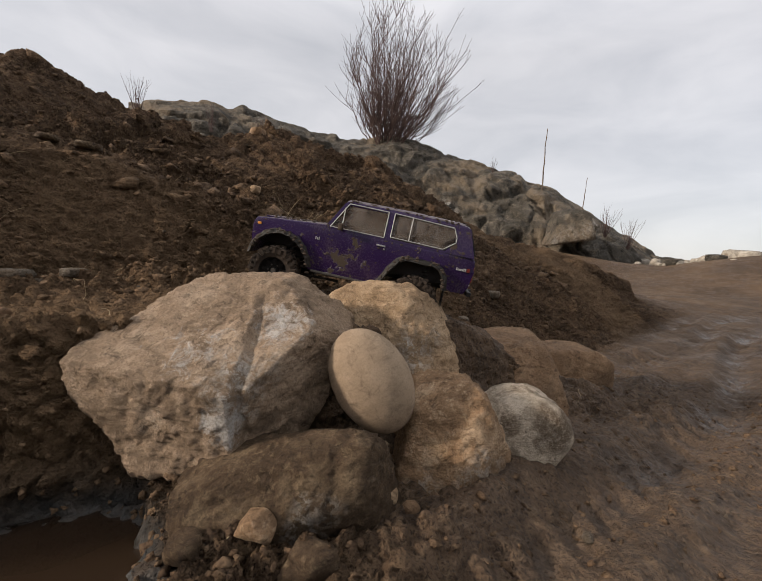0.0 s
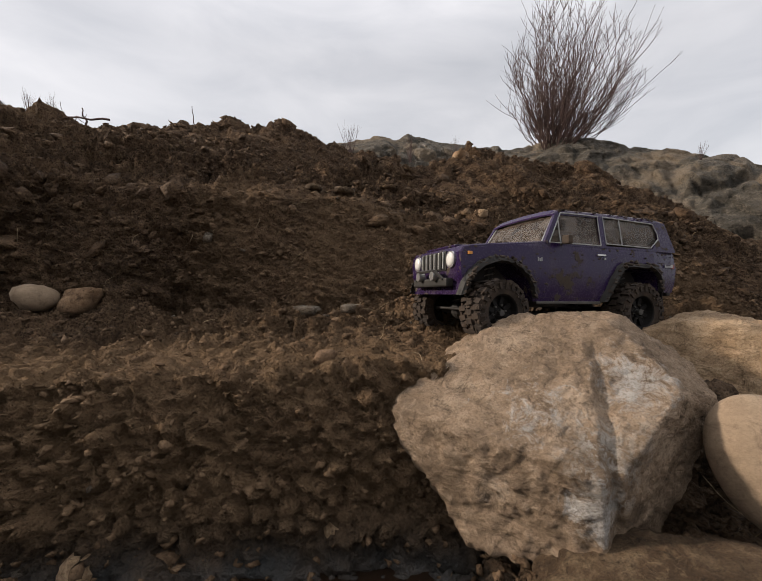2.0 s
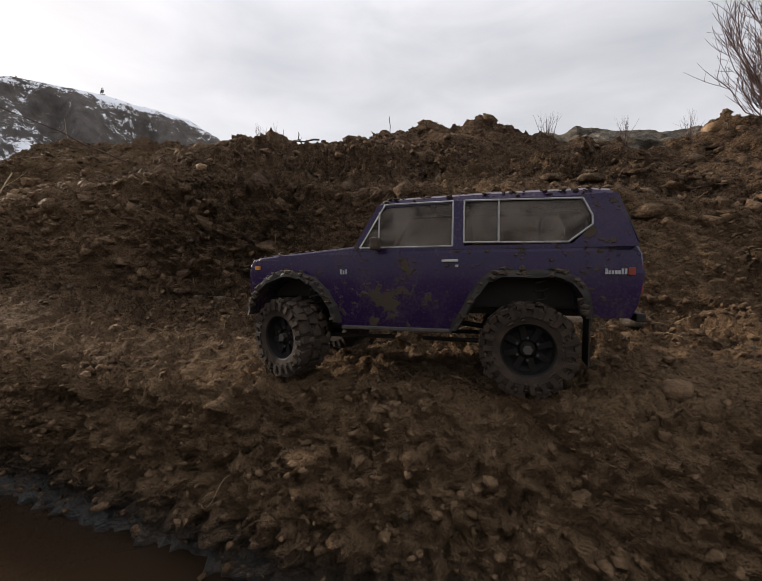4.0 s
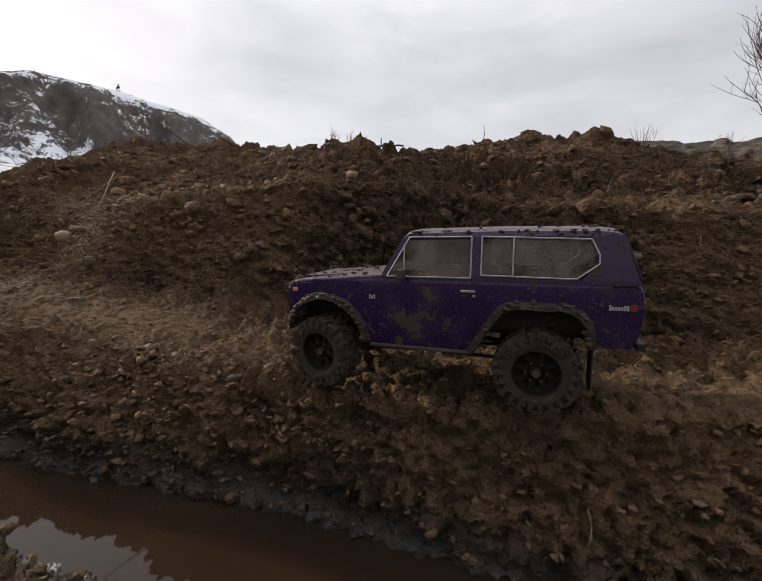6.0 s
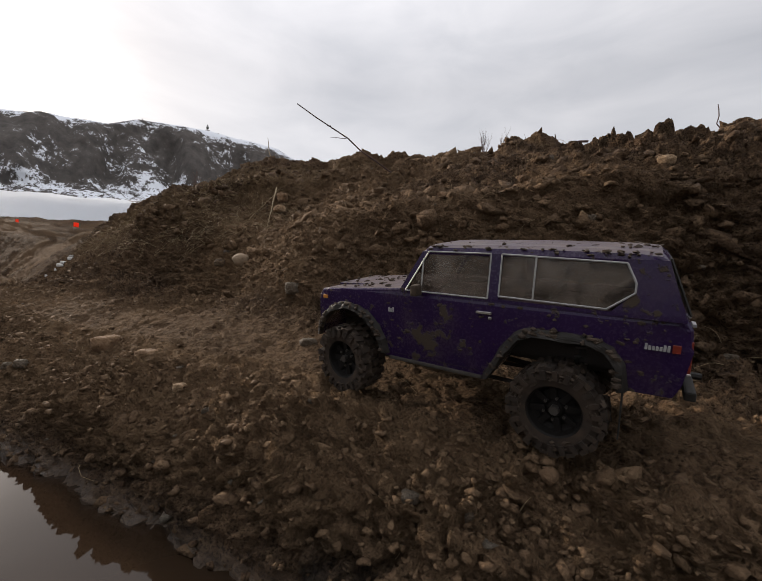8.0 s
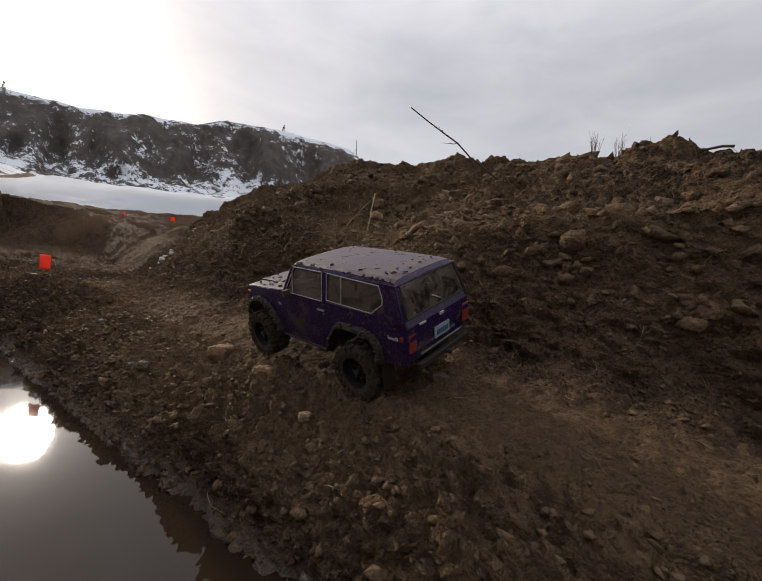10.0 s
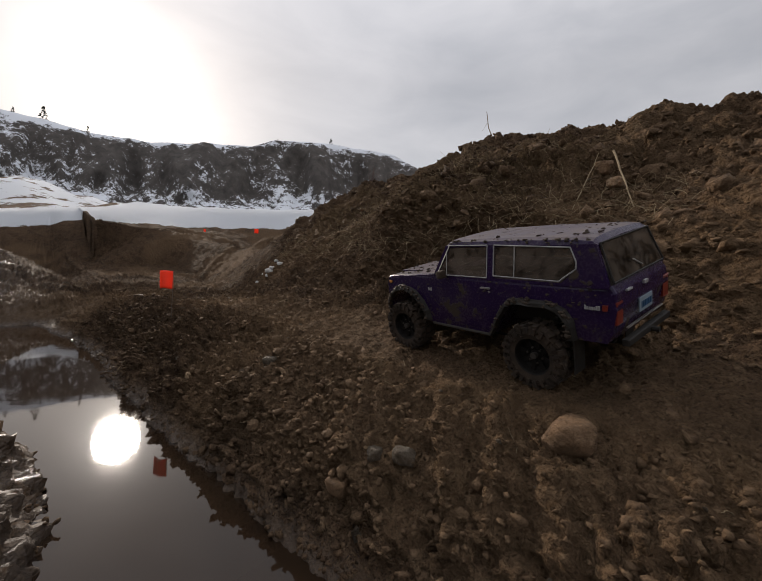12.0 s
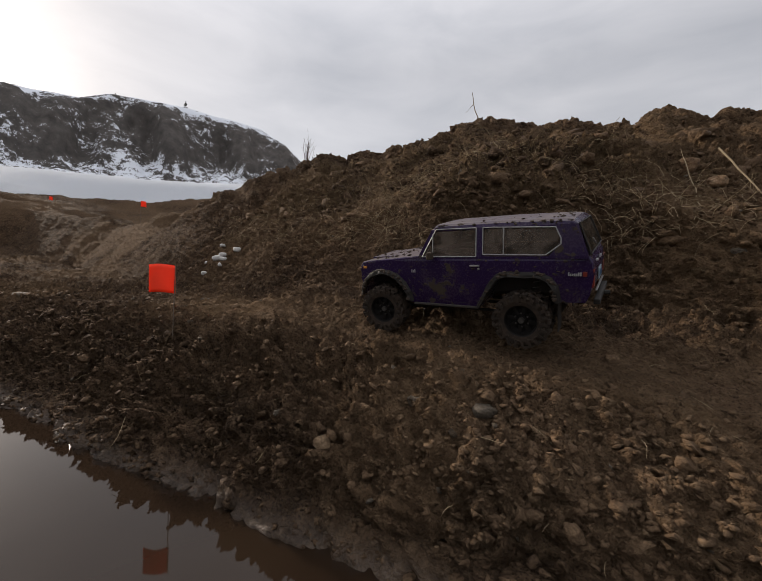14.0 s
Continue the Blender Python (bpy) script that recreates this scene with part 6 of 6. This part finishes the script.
        # flares, mud-coated
        for nm, pts in (("front_flare", FRONT_ARCH), ("rear_flare", REAR_ARCH)):
            b = bmesh.new()
            cx, cz = sum(p[0] for p in pts) / len(pts), 0.03
            strips = []
            for x, z in pts:
                d = Vector((x - cx, 0, z - cz)).normalized()
                a = [on_side(x + d.x * 0.010, z + d.z * 0.010, side, 0.0005), on_side(x + d.x * 0.006, z + d.z * 0.006, side, 0.0085), on_side(x + d.x * 0.0005, z + d.z * 0.0005, side, 0.0105), on_side(x - d.x * 0.002, z - d.z * 0.002, side, 0.003)]
                strips.append([b.verts.new((p[0], p[1] - side * (0.0075 * max(0.0, (p[0] - 0.12) / 0.09)), p[2])) for p in a])
            for p, q in zip(strips, strips[1:]):
                for j in range(3):
                    b.faces.new((p[j], p[j + 1], q[j + 1], q[j]))
            bmesh.ops.subdivide_edges(b, edges=list(b.edges), cuts=2, use_grid_fill=True)
            for v in b.verts:
                k = noise.noise(v.co * 130)
                v.co += Vector((0, side * 0.002 * k, 0.0025 * k))
            bmesh.ops.recalc_face_normals(b, faces=b.faces)
            part(nm, b, BLACK, car, "black wheel-arch flare crusted with mud")
        b = bmesh.new()
        block(b, -0.066, 0.074, side * 0.088, side * 0.0945, 0.0135, 0.0185, 0.0012)
        part("sill_bar", b, DARK_STEEL, car, "thin metal sill bar")
        b = bmesh.new()
        block(b, -0.2635, -0.258, side * 0.070, side * 0.0885, 0.062, 0.094, 0.0015)
        part("tail_lamp", b, RED, car, "dark red upright tail lamp")
        b = bmesh.new()
        rod(b, (0.2085, side * 0.060, 0.0835), (0.2145, side * 0.060, 0.0835), 0.0135, 20)
        lamp = part("headlight", b, CHROME, car, "round chrome headlight bezel")
        b = bmesh.new()
        bmesh.ops.create_uvsphere(b, u_segments=18, v_segments=8, radius=0.0115, matrix=Matrix.Translation((0.2138, side * 0.060, 0.0835)) @ Matrix.Diagonal((0.35, 1, 1, 1)))
        part("lens", b, LENS, lamp, "clear dusty lamp lens", True)
        for fx in (AXLE_X, -AXLE_X):
            b = bmesh.new()
            rod(b, (fx - 0.012, side * 0.048, 0.0), (fx - 0.020, side * 0.046, 0.085), 0.0065, 10)
            shock = part("shock_absorber", b, BLACK, car, "black shock absorber body")
            b = bmesh.new()
            turns = [Vector((fx - 0.0125 - 0.007 * i / 48, side * 0.0478, 0.006 + 0.074 * i / 48)) + Vector((0.0085 * math.cos(i * 0.9), 0.0085 * math.sin(i * 0.9), 0)) for i in range(49)]
            ring_tube(b, turns, 0.0012, False)
            part("spring", b, STEEL, shock, "steel coil spring")
        b = bmesh.new()
        rod(b, (AXLE_X - 0.01, side * 0.036, -0.006), (0.02, side * 0.030, -0.006), 0.003, 8)
        part("suspension_link", b, BLACK, car, "black suspension link")
        b = bmesh.new()
        rod(b, (-AXLE_X + 0.01, side * 0.036, -0.006), (-0.02, side * 0.030, -0.006), 0.003, 8)
        part("suspension_link", b, BLACK, car, "black suspension link")
        b = bmesh.new()
        block(b, -0.2120, -0.2105, side * 0.070, side * 0.100, -0.016, 0.040, 0.0)
        part("mudflap", b, BLACK, car, "thin black mudflap")
    # windscreen and rear window
    for nm, a, c, mt, lab in (("windscreen", (0.0545, BELT + 0.002), (0.0215, top), WINDOW, "dusty raked windscreen"), ("rear_window", (-0.2575, BELT + 0.003), (-0.2385, top), DARK_WINDOW, "smoky rear window with mud specks")):
        b = bmesh.new()
        w0, w1 = side_y(a[1]) - 0.009, side_y(c[1]) - 0.008
        vs = [b.verts.new(p) for p in ((a[0], -w0, a[1]), (a[0], w0, a[1]), (c[0], w1, c[1]), (c[0], -w1, c[1]))]
        f = b.faces.new(vs)
        g = bmesh.ops.extrude_face_region(b, geom=[f])["geom"]
        bmesh.ops.translate(b, vec=(-0.001 if a[0] > 0 else 0.001, 0, 0), verts=[q for q in g if isinstance(q, bmesh.types.BMVert)])
        bmesh.ops.recalc_face_normals(b, faces=b.faces)
        w = part(nm, b, mt, car, lab)
        b = bmesh.new()
        o = 0.001 if a[0] > 0 else -0.001
        ring_tube(b, [(a[0] + o, -w0, a[1]), (a[0] + o, w0, a[1]), (c[0] + o, w1, c[1]), (c[0] + o, -w1, c[1])], 0.0013)
        part("seal", b, BLACK if a[0] < 0 else WHITE_TRIM, w, "thin window seal")
    b = bmesh.new()
    block(b, -0.2655, -0.2635, -0.022, 0.022, 0.063, 0.083, 0.0004)
    plate = part("number_plate", b, PLATE, car, "pale blue number plate")
    b = bmesh.new()
    for i in range(6):
        block(b, -0.2662, -0.2653, -0.017 + i * 0.006, -0.013 + i * 0.006, 0.068, 0.077, 0.0)
    part("plate_bar", b, PLATE_INK, plate, "dark bars")
    b = bmesh.new()
    block(b, -0.2665, -0.2630, -0.062, 0.062, 0.0515, 0.0535, 0.0005)
    part("tailgate_strip", b, CHROME, car, "thin bright strip across the tailgate")
    b = bmesh.new()
    block(b, -0.2660, -0.2625, 0.046, 0.062, 0.1025, 0.1055, 0.0006)
    part("tailgate_badge", b, WHITE_TRIM, car, "small bright tailgate badge")
    b = bmesh.new()
    block(b, -0.2660, -0.2625, -0.006, 0.006, 0.1000, 0.1050, 0.0006)
    part("tailgate_latch", b, WHITE_TRIM, car, "small bright tailgate latch")
    b = bmesh.new()
    rod(b, (-0.2560, -0.012, BELT + 0.009), (-0.2535, 0.012, BELT + 0.021), 0.0011, 6)
    part("wiper", b, WHITE_TRIM, car, "pale rear wiper arm")
    # grille
    b = bmesh.new()
    block(b, 0.2085, 0.2130, -0.044, 0.044, 0.0665, 0.0985, 0.001)
    grille = part("grille", b, BLACK, car, "black grille panel between the headlights")
    for i in range(11):
        b = bmesh.new()
        block(b, 0.2120, 0.2158, -0.0400 + i * 0.0076, -0.0364 + i * 0.0076, 0.069, 0.0965, 0.0006)
        part("grille_slat", b, CHROME if i % 2 == 0 else BLACK, grille)
    # bumpers
    b = bmesh.new()
    block(b, 0.209, 0.222, -0.062, 0.062, 0.040, 0.054, 0.003)
    ring_tube(b, [(0.221, -0.050, 0.052), (0.226, -0.030, 0.066), (0.226, 0.030, 0.066), (0.221, 0.050, 0.052)], 0.0028, False)
    rod(b, (0.19, 0.03, 0.044), (0.215, 0.03, 0.046), 0.005)
    rod(b, (0.19, -0.03, 0.044), (0.215, -0.03, 0.046), 0.005)
    bump = part("front_bumper", b, BLACK, car, "black tube front bumper dusted with mud")
    for y in (-0.026, 0.026):
        b = bmesh.new()
        rod(b, (0.218, y, 0.0575), (0.230, y, 0.0575), 0.0075, 14)
        part("fog_lamp", b, CHROME, bump, "small chrome fog lamp")
    b = bmesh.new()
    block(b, -0.272, -0.262, -0.074, 0.074, 0.030, 0.0395, 0.002)
    rod(b, (-0.272, 0.0, 0.034), (-0.282, 0.0, 0.034), 0.004)
    part("rear_bumper", b, BLACK, car, "black rear bumper")
    # chassis
    b = bmesh.new()
    for y in (-0.03, 0.03):
        block(b, -0.24, 0.205, y - 0.003, y + 0.003, 0.030, 0.046, 0.001)
    block(b, -0.050, 0.060, -0.034, 0.034, 0.006, 0.030, 0.004)
    block(b, -0.245, 0.060, -0.084, 0.084, 0.082, 0.086, 0.0)
    block(b, 0.06, 0.2, -0.045, 0.045, 0.05, 0.095, 0.004)
    block(b, -0.225, -0.075, -0.052, 0.052, 0.040, 0.086, 0.004)
    part("chassis", b, INTERIOR, car, "dark ladder chassis and gearbox")
    for fx, nm in ((AXLE_X, "front_axle"), (-AXLE_X, "rear_axle")):
        b = bmesh.new()
        rod(b, (fx, -0.075, 0), (fx, 0.075, 0), 0.007, 10)
        bmesh.ops.create_uvsphere(b, u_segments=14, v_segments=8, radius=0.017, matrix=Matrix.Translation((fx, -0.015, 0)))
        rod(b, (fx, -0.015, 0), (fx * 0.25, -0.005, 0.015), 0.0038, 8)
        if fx > 0:
            rod(b, (fx + 0.02, -0.07, 0.003), (fx + 0.02, 0.07, 0.003), 0.0025, 8)
        part(nm, b, BLACK, car, "muddy black axle with differential")
    b = bmesh.new()
    block(b, -0.02, 0.015, 0.015, 0.055, 0.086, 0.120, 0.004)
    block(b, -0.02, 0.015, -0.055, -0.015, 0.086, 0.120, 0.004)
    block(b, -0.13, -0.10, -0.06, 0.06, 0.086, 0.122, 0.004)
    part("seat", b, INTERIOR, car, "dark brown seats behind the windows")
    # lumps of mud lying on the roof, hood and gutters
    rnd = random.Random(77)
    b = bmesh.new()
    for i in range(150):
        kind = rnd.random()
        if kind < 0.42:
            x, y, z = rnd.uniform(-0.235, 0.02), rnd.choice((-1, 1)) * rnd.uniform(0.072, 0.083), ROOF - 0.002
        elif kind < 0.62:
            x, y, z = rnd.uniform(-0.23, 0.015), rnd.uniform(-0.07, 0.07), ROOF + 0.002
        elif kind < 0.85:
            x = rnd.uniform(0.07, 0.20)
            y, z = rnd.uniform(-0.085, 0.085), 0.1195 - (x - 0.06) * 0.085
        else:
            x, z = rnd.uniform(-0.24, 0.19), rnd.uniform(0.085, 0.108)
            y = rnd.choice((-1, 1)) * (side_y(z) - 0.0075 * max(0.0, (x - 0.12) / 0.09))
        r = rnd.uniform(0.0010, 0.0032) * (1.3 if rnd.random() < 0.15 else 1)
        made = bmesh.ops.create_icosphere(b, subdivisions=1, radius=r, matrix=Matrix.Translation((x, y, z)) @ Matrix.Rotation(rnd.uniform(0, 6), 4, "Z") @ Matrix.Diagonal((rnd.uniform(0.8, 2.4), rnd.uniform(0.7, 1.3), rnd.uniform(0.4, 0.8), 1)))
        for v in made["verts"]:
            v.co += Vector([rnd.uniform(-0.25, 0.25) * r for _ in range(3)])
    tagged(part("mud_lumps", b, MUDDY, car, "lumps of drying mud on roof and hood"), kind="stuff")
    wheels = [build_wheel(car, x, y) for x, y in ((AXLE_X, TRACK), (AXLE_X, -TRACK), (-AXLE_X, TRACK), (-AXLE_X, -TRACK))]
    return car, wheels


CAR, WHEELS = build_car()
mud_on_car(CAR)


# ---- motion of the car: it creeps along the ledge, its wheels roll as far as it travels ----
STEER = line((0, 4), (0.5, 16), (1.5, 10), (2.5, 2), (3.5, -12), (4.0, -22), (5.0, -14), (6.5, -8), (7.5, -4), (8.5, -8), (11, 2), (12.5, 4), (14, 6))


def motions():
    rows = [(t, Matrix.Translation((x, y, z)) @ Matrix.Rotation(radians(yaw), 4, "Z") @ Matrix.Rotation(radians(-pitch), 4, "Y") @ Matrix.Rotation(radians(roll), 4, "X")) for t, x, y, z, yaw, pitch, roll in CAR_ROWS]
    walk(CAR, rows)
    ts = [r[0] for r in CAR_ROWS]
    xy = np.array([r[1:3] for r in CAR_ROWS])
    gone = np.r_[0, np.cumsum(np.hypot(*np.diff(xy, axis=0).T))]
    for w, (x, y) in zip(WHEELS, ((AXLE_X, TRACK), (AXLE_X, -TRACK), (-AXLE_X, TRACK), (-AXLE_X, -TRACK))):
        wr = []
        for k in range(0, 71):
            t = k * 0.2
            spin = float(np.interp(t, ts, gone)) / (TYRE_R * 0.97)
            turn = radians(float(STEER(t))) if x > 0 else 0.0
            wr.append((t, Matrix.Translation((x, y, 0)) @ Matrix.Rotation(turn, 4, "Z") @ Matrix.Rotation(spin, 4, "Y")))
        walk(w, wr)


motions()
